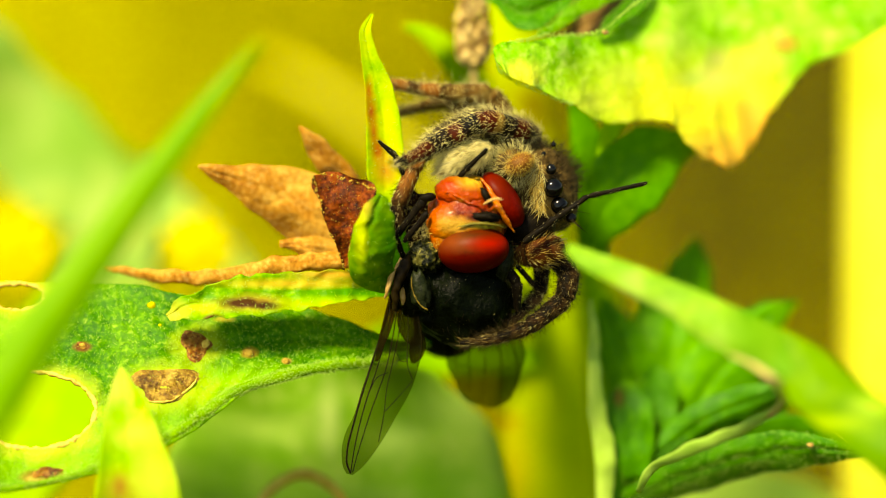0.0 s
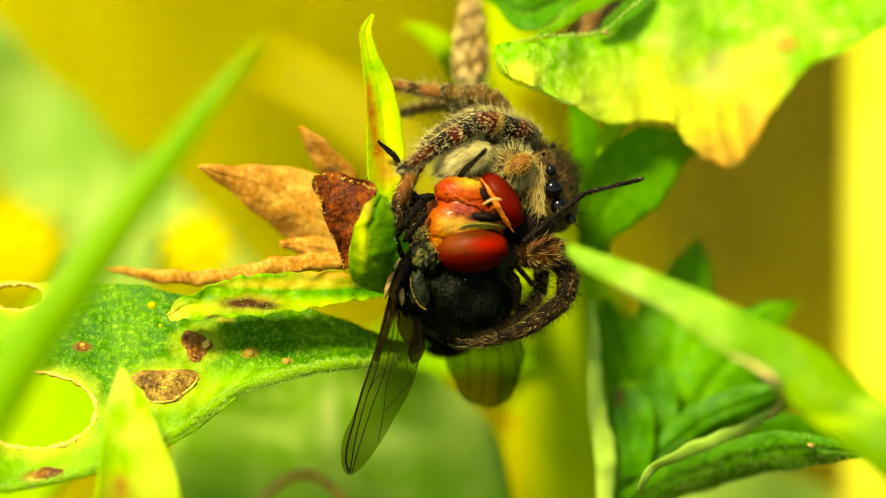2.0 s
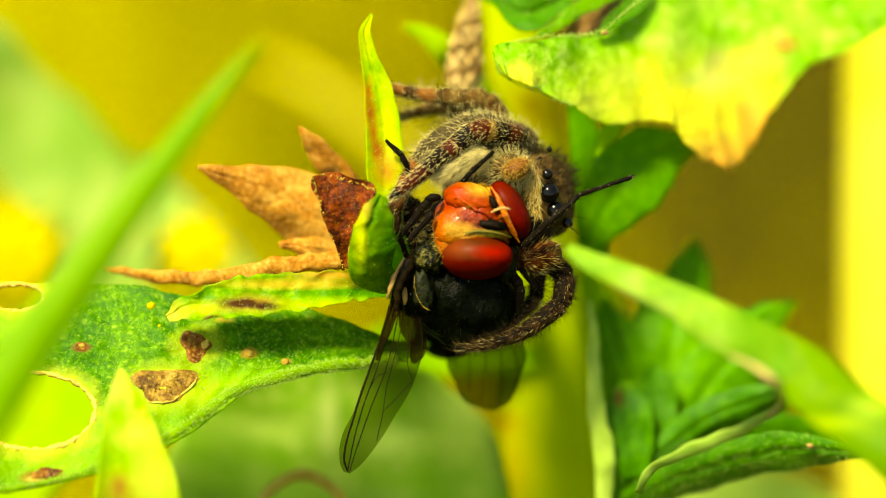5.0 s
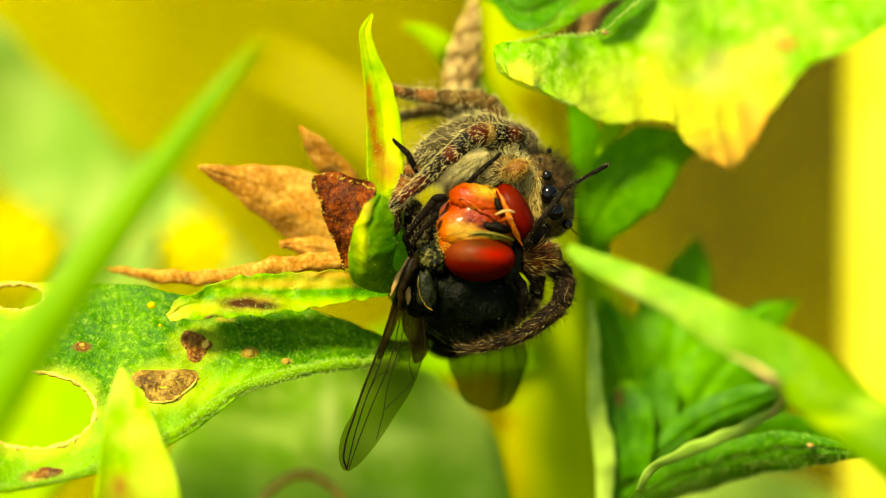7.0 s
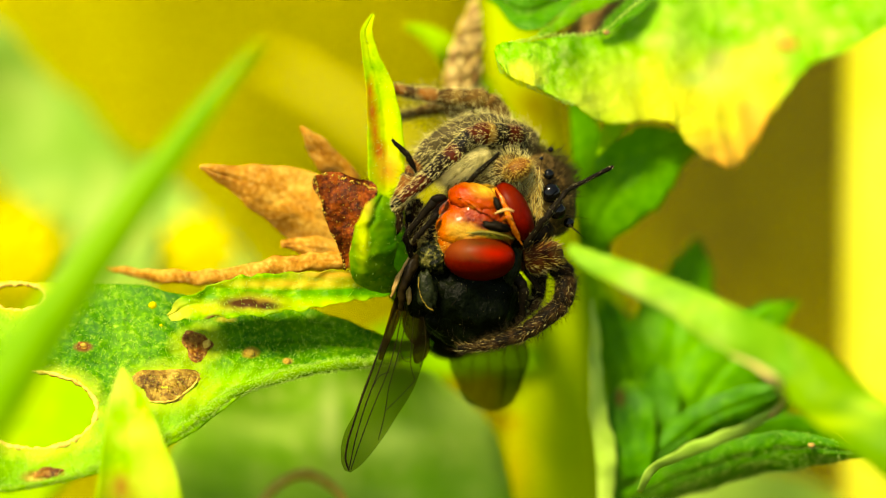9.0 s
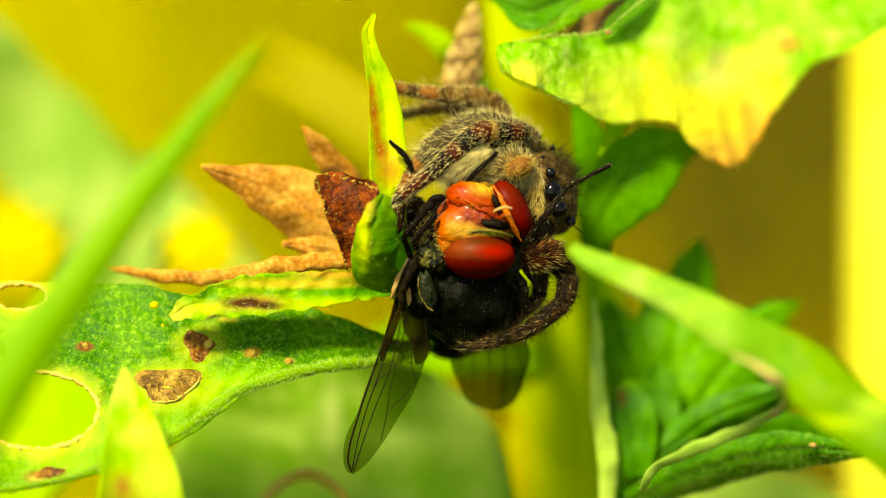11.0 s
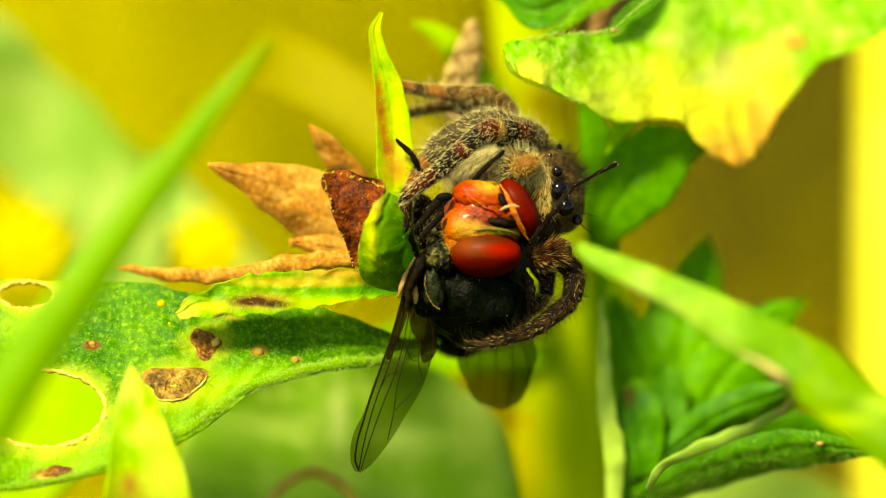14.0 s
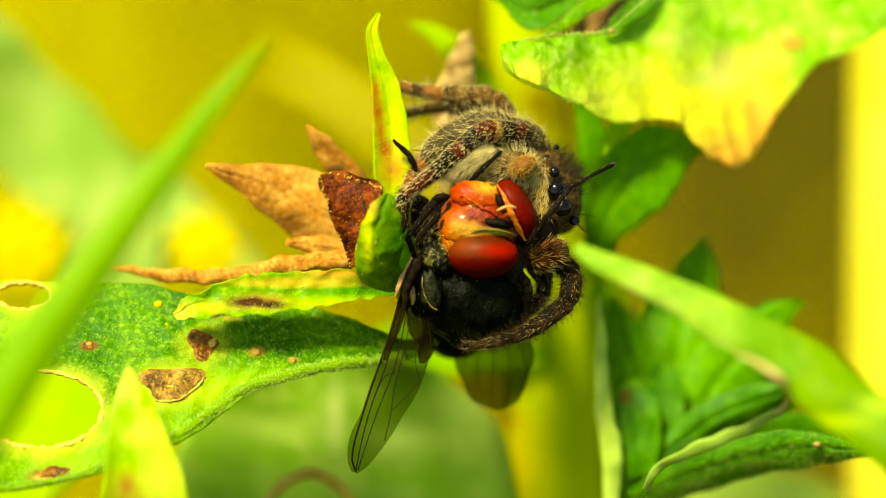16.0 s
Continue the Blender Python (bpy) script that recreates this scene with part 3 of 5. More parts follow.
def coat_of(bm, count, length, thick, lean=Vector((0, 0, 0)), spread=.5, keep=None, seed=1):
    """Hairs grown on random faces of a bmesh."""
    rg = random.Random(seed)
    bm.faces.ensure_lookup_table()
    bm.normal_update()
    faces = [f for f in bm.faces if keep is None or keep(f.calc_center_median(), f.normal)]
    if not faces:
        return []
    wts = [f.calc_area() for f in faces]
    rows = []
    for f in rg.choices(faces, wts, k=count):
        c = [v.co for v in f.verts][:4]
        u, v = rg.random(), rg.random()
        if len(c) == 4:
            p = (c[0] * (1 - u) + c[1] * u) * (1 - v) + (c[3] * (1 - u) + c[2] * u) * v
        else:
            u, v = (u, v) if u + v < 1 else (1 - u, 1 - v)
            p = c[0] + (c[1] - c[0]) * u + (c[2] - c[0]) * v
        nrm = f.normal if f.normal.length > .1 else Vector((0, -1, 0))
        d = nrm + lean + Vector((rg.uniform(-1, 1), rg.uniform(-1, 1), rg.uniform(-1, 1))) * spread
        rows.append((p, d, length * rg.uniform(.5, 1.2), thick * rg.uniform(.7, 1.2), lean * .6 + Vector((rg.uniform(-.4, .4), rg.uniform(-.4, .4), rg.uniform(-.5, .2)))))
    return rows


def leaf(rows, n=40, m=8, tilt=0.0, cup=0.0, fold=0.0, teeth=0.0, count=9, thick=.14, crumple=0.0, cr=.6, wave=0.0, vein=.06, seed=0):
    """A leaf blade. Rows along the midrib: a, b, depth, half width to the left and right of its way, in sheet units.
    tilt: depth gained per width across; cup, fold: bending of the sides; teeth: depth of the margin's teeth."""
    s = spline(rows, n)
    rg = random.Random(seed)
    bm = bmesh.new()
    grid = []
    for i in range(n + 1):
        a, b, d, wl, wr = s[i]
        t2 = s[min(i + 1, n)][:2] - s[max(i - 1, 0)][:2]
        t2 = t2 / (np.hypot(*t2) + 1e-9)
        left = np.array((t2[1], -t2[0]))
        ph = i / n * count
        tooth = (1 - (ph % 1)) if teeth else 0
        row = []
        for j in range(-m, m + 1):
            u = j / m
            w = wl if j > 0 else wr
            w = max(w, 1.0)
            e = abs(u)
            w2 = w * (1 + teeth * tooth * max(0, e - .55) / .45)
            q = np.array((a, b)) + left * u * w2
            mm_w = w2 / 50
            dd = d + tilt * left[1] * -1 * u * mm_w + cup * mm_w * u * u + fold * mm_w * e
            if wave:
                dd += wave * math.sin(ph * 2.4 + u * 1.7) * e * e
            # side veins: shallow grooves
            if vein:
                dd += vein * (abs(((i / n * 14 - e * 2.2) % 1) - .5) - .25) * min(1, mm_w) + vein * .9 * math.exp(-(u * 9) ** 2)
            p = at(q[0], q[1], dd)
            if crumple:
                p += noise.noise_vector(p * cr + Vector((seed * 3.1, 0, 0))) * crumple
            row.append(p)
        grid.append(row)
    top = [[bm.verts.new(p) for p in r] for r in grid]
    und = []
    for i in range(n + 1):
        r = []
        for j in range(2 * m + 1):
            e = abs(j - m) / m
            th = thick * (1 - .75 * e ** 4)
            r.append(bm.verts.new(grid[i][j] + Vector((0, 1, -.15)) * th))
        und.append(r)
    for i in range(n):
        for j in range(2 * m):
            bm.faces.new((top[i][j], top[i + 1][j], top[i + 1][j + 1], top[i][j + 1]))
            bm.faces.new((und[i][j], und[i][j + 1], und[i + 1][j + 1], und[i + 1][j]))
        bm.faces.new((top[i][0], und[i][0], und[i + 1][0], top[i + 1][0]))
        k = 2 * m
        bm.faces.new((top[i][k], top[i + 1][k], und[i + 1][k], und[i][k]))
    for i in (0, n):
        for j in range(2 * m):
            bm.faces.new((top[i][j], top[i][j + 1], und[i][j + 1], und[i][j]))
    return bm


def on(tree, a, b, proud=.02):
    """The point of a surface behind a place of the sheet."""
    p = at(a, b, -20)
    way = (at(a, b, 40) - p).normalized()
    hit = tree.ray_cast(p, way)[0]
    return hit - way * proud if hit else None


def patch(tree, a, b, ra, rb, turn=0, ragged=.25, seed=1, proud=.03, rim=0.0, crumple=.03, tri=0.0):
    """A ragged spot lying on a surface; tri draws it out to three corners, one of them down."""
    bm = bmesh.new()
    c, s = math.cos(radians(turn)), math.sin(radians(turn))
    rings = []
    mid = on(tree, a, b, proud)
    if mid is None:
        return None
    for k in range(1, 6):
        ring = []
        for i in range(28):
            g = 2 * math.pi * i / 28
            w = k / 5 * (1 + tri * math.cos(3 * (g - math.pi / 2)) + ragged * noise.noise(Vector((math.cos(g) * 1.6, math.sin(g) * 1.6, seed * 7.3))))
            x, y = ra * w * math.cos(g), rb * w * math.sin(g)
            p = on(tree, a + x * c - y * s, b + x * s + y * c, proud * (1 if k < 5 else .1) + rim * (k == 4))
            if p is None:
                p = mid
            if k < 5:
                p = p + Vector((0, noise.noise(p * 4) * crumple, 0))
            ring.append(bm.verts.new(p))
        rings.append(ring)
    m0 = bm.verts.new(mid)
    for i in range(28):
        j = (i + 1) % 28
        bm.faces.new((m0, rings[0][i], rings[0][j]))
        for p, q in zip(rings, rings[1:]):
            bm.faces.new((p[i], q[i], q[j], p[j]))
    return bm


def fuzz_on(bm, count, length=.12, thick=.008, seed=3, near=None):
    """Short hairs on the margin of a leaf."""
    return add_hairs(bmesh.new(), coat_of(bm, count, length, thick, Vector((0, -.1, .1)), .8, near, seed))


def add_leaf(parent, name, rows, material, label="", fuzz=0, grit=None, **kw):
    """A leaf as a part, with its fuzz and the tree for laying spots on it."""
    bm = leaf(rows, **kw)
    tree = BVHTree.FromBMesh(bm)
    hairs = None
    if fuzz:
        hairs = fuzz_on(bm, fuzz, *((.05, .014) if grit else (.12, .0085)))
    ob = part(name, bm, material, parent, label)
    if hairs:
        part("fuzz", hairs, grit or FUZZ, ob, kind="stuff")
    return ob, tree


# ---- ground ----
def ground():
    bm = bmesh.new()
    n = 60
    half = 300.0
    g = [math.copysign(abs(k / n * 2 - 1) ** 3.2, k / n * 2 - 1) * half for k in range(n + 1)]
    vs = [[bm.verts.new((x, y, noise.noise(Vector((x * 2.5, y * 2.5, 0))) * .012 if abs(x) < 5 and abs(y) < 5 else 0)) for y in g] for x in g]
    for i in range(n):
        for j in range(n):
            bm.faces.new((vs[i][j], vs[i + 1][j], vs[i + 1][j + 1], vs[i][j + 1]))
    me = bpy.data.meshes.new("ground")
    bm.to_mesh(me)
    bm.free()
    me.materials.append(SOIL)
    tagged(new("ground", me), "dry brown earth under the weeds, far out of focus", "ground", kind="structure")


def dry_grass():
    """Sunlit yellow grass behind the plant, thick on one side and thinning out over bare earth."""
    rg = random.Random(11)
    bm = bmesh.new()
    for k in range(16000):
        near = k < 5200
        y = rg.uniform(.55, 1.7) if near else rg.uniform(.2, 4.2)
        x = (rg.uniform(-.55, .30) if near else rg.uniform(-2.2, .5)) * (.5 + y * .5)
        edge = (x + .092 * y + .11 * max(0, y - 1.0) - .03 * noise.noise(Vector((y * 3, 0, 5)))) / .055
        if rg.random() < 1 / (1 + math.exp(-max(-40, min(40, edge)))):
            continue
        if not near and noise.noise(Vector((x * 1.1, y * 1.1, 2))) < (-.3 if x > -.8 else -.05 - .1 * max(0, -1.5 - x)):
            continue
        h = rg.uniform(.03, .08)
        a = rg.uniform(0, 6.28)
        lean = Vector((math.cos(a), math.sin(a), 0)) * h * rg.uniform(.1, .7)
        s = Vector((-math.sin(a), math.cos(a), 0)) * rg.uniform(.002, .004)
        r = Vector((x, y, -.01))
        p = [bm.verts.new(r - s), bm.verts.new(r + s), bm.verts.new(r + lean * .4 + Vector((0, 0, h * .7)) + s * .7),
             bm.verts.new(r + lean * .4 + Vector((0, 0, h * .7)) - s * .7), bm.verts.new(r + lean + Vector((0, 0, h)))]
        bm.faces.new(p[:4])
        bm.faces.new((p[3], p[2], p[4]))
    me = bpy.data.meshes.new("dry_grass")
    bm.to_mesh(me)
    bm.free()
    me.materials.append(GRASS)
    tagged(new("dry_grass", me), "sunlit yellow grass blurred in the background", "grass", kind="stuff")


# ---- the weed on which the animals sit ----
def weed():
    foot = FOOT
    w = thing("weed_plant", foot, "green weed with dried brown sepals and spotted leaves", "plant")
    part("stem", tube([(foot, 2.4), (at(1010, 6000, 15), 2.2), (at(985, 1400, 14), 1.95), (at(974, 900, 14), 1.9), (at(960, 640, 14), 1.7), (at(944, 400, 14), 1.48),
                       (at(932, 200, 14), 1.3), (at(908, 60, 14), 1.12), (at(890, -200, 14), .9)], n=60, sides=20, crumple=.06, cr=.4), STEM, w, "smooth yellow-green stem")

    # leaf eaten by insects
    rows = [(945, 538, 13, 7, 7), (870, 562, 7, 8, 8), (775, 594, 3.6, 9, 9), (700, 624, 2.3, 18, 22), (640, 614, 1.5, 38, 34), (520, 600, 1, 58, 60), (430, 606, .6, 84, 76),
            (350, 620, .3, 122, 98), (290, 632, 0, 150, 125), (200, 645, 0, 178, 144), (110, 655, -.1, 195, 154), (0, 665, -.3, 205, 168), (-160, 690, -1, 190, 165)]
    bm = leaf(rows, n=150, m=34, tilt=.5, cup=.05, thick=.2, wave=.12, vein=.12, crumple=.06, cr=1.6)
    tree = BVHTree.FromBMesh(bm)
    holes = [(30, 526, 50, 24), (58, 727, 112, 68)]

    def sheet(p):
        k = 50 / (1 + p.y / REACH)
        return p.x * k + 784, 441 - p.z * k

    def inside(p):
        a, b = sheet(p)
        return any(((a - ha) / ra) ** 2 + ((b - hb) / rb) ** 2 < 1 for ha, hb, ra, rb in holes)
    rims = []
    for ha, hb, ra, rb in holes:
        ring = []
        for i in range(90):
            g = 2 * math.pi * i / 90
            k = 1.0 + .03 * noise.noise(Vector((math.cos(g) * 3, math.sin(g) * 3, ha)))
            p = on(tree, ha + ra * k * math.cos(g), hb + rb * k * math.sin(g), -.05)
            if p is not None:
                ring.append((p, .07 + .06 * abs(noise.noise(Vector((math.cos(g) * 6, math.sin(g) * 6, 4))))))
        ring.append(ring[0])
        rims.append(ring)
    bmesh.ops.delete(bm, geom=[v for v in bm.verts if inside(v.co)], context="VERTS")
    # round the torn edge off
    for v in bm.verts:
        if v.is_boundary:
            a, b = sheet(v.co)
            for ha, hb, ra, rb in holes:
                q = math.hypot((a - ha) / ra, (b - hb) / rb)
                if q < 1.35:
                    v.co.x += ((ha + (a - ha) / q) - a) / 50
                    v.co.z -= ((hb + (b - hb) / q) - b) / 50
    hairs = fuzz_on(bm, 11000, .12, .009)
    big = part("leaf", bm, LEAF_EATEN, w, "large green leaf with two round eaten holes")
    part("fuzz", hairs, FUZZ, big, kind="stuff")
    for ring in rims:
        part("hole_rim", tube(ring, n=220, sides=7, crumple=.07, cr=5), RIM, big, "dry tan rim of an eaten hole")
    edge = []
    for a, b in spline([(700, 636), (640, 642), (560, 652), (480, 672), (420, 691), (370, 726), (330, 755), (290, 778), (230, 803), (165, 830), (60, 858), (-60, 872)], 60):
        p = on(tree, a, b, -.06)
        if p is not None:
            edge.append((p, .10 + .09 * max(0, min(1, (a - 60) / 350))))
    bm = tube(edge, n=130, sides=12, flat=.8, crumple=.05, cr=3)
    hairs = fuzz_on(bm, 5200, .14, .0105)
    part("rolled_margin", bm, LEAF_MID, big, "thick fuzzy leaf margin")
    part("fuzz", hairs, FUZZ, big, kind="stuff")
    rg = random.Random(31)
    for a, b, r, mat_ in [(268, 541, 8, YELLOW), (440, 625, 10, TAN), (506, 640, 7, TAN), (146, 612, 6, TAN), (283, 576, 3, YELLOW)]:
        p = on(tree, a, b, .02)
        part("leaf_speck", ball(p, (r / 50, r / 110, r / 62), seg=12, rough=.4, rs=3), mat_, big, "yellow speck" if mat_ is YELLOW else "dry tan speck")
    part("dead_spot", patch(tree, 290, 679, 57, 29, -2, .14, 3, .03, .05, .07, tri=.2), SPOT, big, "brown sunken dead spot with a dark border")
    lip = [(on(tree, a, b, .05), r) for a, b, r in ((262, 710, .015), (282, 712, .035), (304, 709, .04), (326, 694, .04), (343, 680, .03), (350, 668, .015))]
    part("spot_lip", tube(lip, n=40, sides=7, crumple=.05, cr=6), RIM, big, "pale raised lip of a dead spot")
    part("dead_spot", patch(tree, 347, 610, 29, 23, 20, .4, 8, .03, .05, .08, tri=.12), RUSTSPOT, big, "red-brown dead spot")
    part("leaf_crumb", ball(on(tree, 364, 609, .03), (.13, .08, .16), turn=(0, 20, 0), seg=14, rough=.5, rs=3), RIM, big, "pale crumb of dead tissue")
    part("dead_spot", patch(tree, 86, 836, 30, 9, -8, .4, 5, .03, .03, .05), RUSTSPOT, big, "red-brown dead spot")
    part("dead_spot", patch(tree, 145, 612, 9, 6, 30, .5, 6, .02, .02, .03), RUSTSPOT, big)
    for a, b, ra, rb, n in [(290, 680, 50, 22, 70), (350, 614, 24, 16, 16)]:
        bm = bmesh.new()
        for _ in range(n):
            g, k = rg.uniform(0, 6.28), math.sqrt(rg.random())
            p = on(tree, a + ra * k * math.cos(g), b + rb * k * math.sin(g), .03)
            add_grain(bm, p, .012 + .04 * rg.random() ** 2)
        part("crust", bm, ROT, big, "dark crumbly dead tissue", kind="stuff")

    # narrow curled sepal over it
    ob, tree = add_leaf(w, "sepal", [(720, 500, 1.6, 10, 10), (660, 503, 1, 22, 18), (600, 506, .4, 30, 26), (520, 518, 0, 30, 34), (440, 528, -.3, 32, 38), (370, 536, -.4, 26, 28),
                                    (325, 543, -.5, 24, 14), (296, 560, -.4, 10, 3)], SEPAL_SPLIT, "narrow yellow-green sepal with a brown split", 900, n=90, m=10, tilt=.5, cup=-.3, crumple=.13, cr=2.2, teeth=.07, count=17, seed=4)

    # dried flower cup
    add_leaf(w, "dry_sepal", [(625, 440, 2.5, 40, 40), (590, 405, 2.2, 58, 62), (540, 372, 2.2, 58, 66), (460, 334, 2.1, 42, 46), (400, 312, 2, 20, 22), (350, 296, 2, 3, 3)], SEPAL_DRY,
             "broad dry brown sepal", 1500, CREAM, n=50, m=10, tilt=-.2, cup=.35, crumple=.14, cr=1.1, seed=2)
    add_leaf(w, "dry_sepal", [(620, 330, 3, 22, 20), (590, 292, 2.6, 26, 24), (560, 262, 2.4, 20, 20), (540, 240, 2.2, 9, 10), (530, 222, 2.2, 3, 3)], SEPAL_DRY, "", 400, CREAM, n=30, m=7, cup=.5, crumple=.12, cr=1.4, seed=5)
    ob, tree = add_leaf(w, "dry_sepal", [(608, 476, -.2, 2, 2), (606, 446, -.4, 9, 12), (604, 408, -.6, 21, 26), (602, 370, -.75, 34, 42), (601, 342, -.75, 44, 66), (600, 328, -.7, 47, 56), (599, 314, -.65, 49, 22), (598, 305, -.6, 47, 2)], SEPAL_RUST,
                        "folded dark rust-brown sepal", 260, TAN, n=44, m=12, tilt=-.2, cup=-.35, crumple=.12, cr=1.6, vein=.03, seed=3)
    bm = bmesh.new()
    rg = random.Random(5)
    for _ in range(150):
        e = spline([(607, 470), (590, 428), (568, 364), (554, 318), (551, 307), (572, 306), (600, 313), (635, 323), (668, 335)], 90)[int(rg.random() * 89)]
        p = on(tree, e[0] + rg.uniform(-3, 4), e[1] + rg.uniform(0, 4), .01)
        if p is not None:
            add_grain(bm, p, rg.uniform(.02, .05))
    part("pale_margin", bm, TAN, ob, "pale grainy margin")
    part("dry_sepal", tube([(at(640, 470, 1.2), .25), (at(600, 462, 1.2), .30), (at(500, 470, 1.2), .36), (at(420, 486, 1.3), .34), (at(330, 491, 1.7), .27), (at(250, 486, 2.2), .2), (at(183, 474, 2.6), .05)], n=60,
                           sides=14, flat=.6, crumple=.12, cr=2.2), SEPAL_DRY, w, "long rolled dry sepal")
    add_leaf(w, "dry_sepal", [(625, 455, 2, 18, 18), (580, 444, 1.7, 20, 20), (540, 437, 1.5, 18, 18), (494, 432, 1.5, 5, 8)], SEPAL_DRY, "", 300, CREAM, n=24, m=6, cup=.4, crumple=.1, cr=1.5, seed=7)
    add_leaf(w, "calyx", [(706, 506, .4, 10, 10), (682, 490, -.4, 34, 24), (662, 468, -1.2, 46, 44), (650, 432, -1.6, 32, 50), (654, 398, -1.8, 24, 46), (664, 368, -1.8, 18, 34), (676, 345, -1.6, 4, 10)], SEPAL_GREEN, "green base of the dried flower", 120, n=40, m=9,
             tilt=-.5, cup=.3, crumple=.1, cr=2.4, vein=.14, seed=8)
    add_leaf(w, "calyx", [(730, 540, 2, 30, 30), (704, 480, .9, 34, 30), (694, 420, .6, 24, 26), (694, 360, .9, 8, 12)], LEAF_DARK, "", 0, n=30, m=7, cup=.4, crumple=.08, seed=9)
    part("flower_stalk", tube([(at(945, 520, 13.4), .6), (at(820, 520, 4), .6), (at(720, 510, 2), .55), (at(670, 490, 1.2), .5)], n=24), STEM, w)

    # upright sepal
    ob, tree = add_leaf(w, "sepal", [(690, 400, 1, 30, 24), (682, 330, .9, 30, 30), (681, 250, .8, 33, 32), (670, 160, .7, 24, 26), (652, 90, .6, 14, 14), (645, 55, .5, 9, 11), (658, 25, .6, 3, 3)], SEPAL_STAINED,
                        "upright yellow-green sepal with rusty stains", 500, n=60, m=8, tilt=.25, cup=-.35, crumple=.05, cr=1.3, seed=12)

    # yellowing leaf above
    ob, tree = add_leaf(w, "leaf", [(882, 108, .6, 8, 8), (884, 107, .6, 20, 20), (890, 105, .6, 26, 27), (905, 103, .7, 26, 36), (930, 101, .8, 25, 48), (960, 99, 1.3, 30, 62), (1010, 96, 2.2, 32, 94), (1060, 92, 3.2, 34, 126), (1120, 80, 4.2, 74, 138), (1170, 68, 4.6, 100, 158), (1228, 62, 5.6, 120, 220), (1256, 58, 6.2, 120, 241),
                                   (1288, 53, 6.8, 120, 216), (1330, 46, 7, 120, 160), (1396, 32, 6.8, 120, 100), (1480, 8, 7.2, 110, 76), (1570, -30, 8.2, 80, 70), (1640, -60, 9, 30, 30), (1680, -80, 10, 4, 4)], LEAF_SICK,
                        "large leaf turning yellow with a scorched tip", 4200, n=170, m=22, tilt=.38, cup=.08, wave=.08, vein=0, crumple=.14, cr=.7, teeth=.03, count=44, seed=13)
    hem = add_hairs(bmesh.new(), [(at(c[0] + rng.uniform(-3, 3), c[1] + rng.uniform(-3, 3), 1.2), Vector((rng.uniform(-.6, .6), -.6, rng.uniform(.2, 1))), rng.uniform(.08, .2), .011, Vector((0, 0, .1)))
                                  for c in spline([(1010, 186), (950, 162), (905, 142), (882, 122), (880, 100), (896, 82), (925, 74), (960, 66), (1010, 64), (1060, 58), (1110, 20), (1140, -6)], 90) for _ in range(11)])
    part("fuzz", hem, FUZZ, ob, kind="stuff")
    part("leaf_speck", ball(at(1071, 57, 1.3), (.13, .1, .1), seg=10, rough=.4), CREAM, ob, "pale grain")

    add_leaf(w, "leaf", [(1030, 450, 5, 10, 14), (1062, 385, 4.8, 34, 50), (1100, 325, 4.6, 62, 70), (1150, 280, 4.8, 60, 62), (1205, 256, 5.2, 26, 34), (1246, 256, 5.6, 4, 4)], LEAF_DEEP, "deep green leaf", 0, n=44, m=9, tilt=.1, cup=.2,
             teeth=.08, count=5, crumple=.1, vein=.12, seed=14)
    add_leaf(w, "leaf", [(1050, 470, 6, 24, 24), (1046, 330, 5.8, 34, 40), (1034, 240, 5.4, 26, 30), (1015, 180, 5.2, 10, 10)], LEAF_DEEP, "", 0, n=30, m=7, tilt=.2, cup=.3, seed=15)
    add_leaf(w, "leaf", [(840, -25, 4.4, 4, 4), (890, 4, 4, 20, 16), (935, 24, 3.6, 44, 34), (975, 6, 3.8, 34, 24), (1010, -14, 4.2, 20, 18), (1040, -30, 5, 6, 6)], LEAF_DARK, "deep green folded leaf", 900, n=50, m=10, tilt=.4, fold=-.4,
             crumple=.12, cr=1.2, vein=.16, seed=16)
    add_leaf(w, "leaf", [(952, 62, 2.6, 3, 3), (985, 44, 2.9, 9, 8), (1020, 20, 3.2, 13, 11), (1060, 0, 3.6, 14, 12), (1090, -14, 4, 10, 10), (1110, -24, 4.4, 4, 4)], LEAF, "narrow fuzzy green leaf lobe", 900, n=40, m=8, tilt=.3, fold=.35, crumple=.08, cr=1.8, vein=.1, seed=17)
    # made-up brown leaf in place of the open gap between the lobes
    add_leaf(w, "leaf", [(1000, 72, 4.6, 6, 6), (1040, 44, 4.4, 22, 16), (1080, 18, 4.4, 22, 20), (1110, -10, 4.6, 6, 6)], HUSK, "brown leaf standing in for a gap between lobes", 0, n=24, m=6, tilt=.4, fold=-.3, crumple=.1, seed=37)
    add_leaf(w, "leaf", [(1056, 62, 3.1, 3, 3), (1090, 36, 3.7, 14, 10), (1126, 8, 4.4, 20, 14), (1156, -20, 5, 8, 8)], LEAF_DARK, "dark fuzzy leaf lobe", 700, n=30, m=7, tilt=.4, fold=-.3, crumple=.08, cr=2, vein=.14, seed=38)
    add_leaf(w, "leaf", [(1104, 186, 3.4, 26, 26), (1084, 222, 3.2, 20, 18), (1069, 248, 3.2, 12, 10), (1056, 276, 3.2, 2, 2)], LEAF_PALE, "pale tooth of the yellowing leaf", 0, n=20, m=5, tilt=.2, cup=.2, vein=0, seed=39)
    add_leaf(w, "leaf", [(900, 250, 10, 30, 30), (826, 140, 8.5, 28, 28), (790, 88, 7.3, 24, 22), (752, 58, 7.2, 15, 14), (714, 44, 7.2, 3, 3)], LEAF_PALE, "small pale curled leaf", 0, n=30, m=6, cup=.3, seed=18)

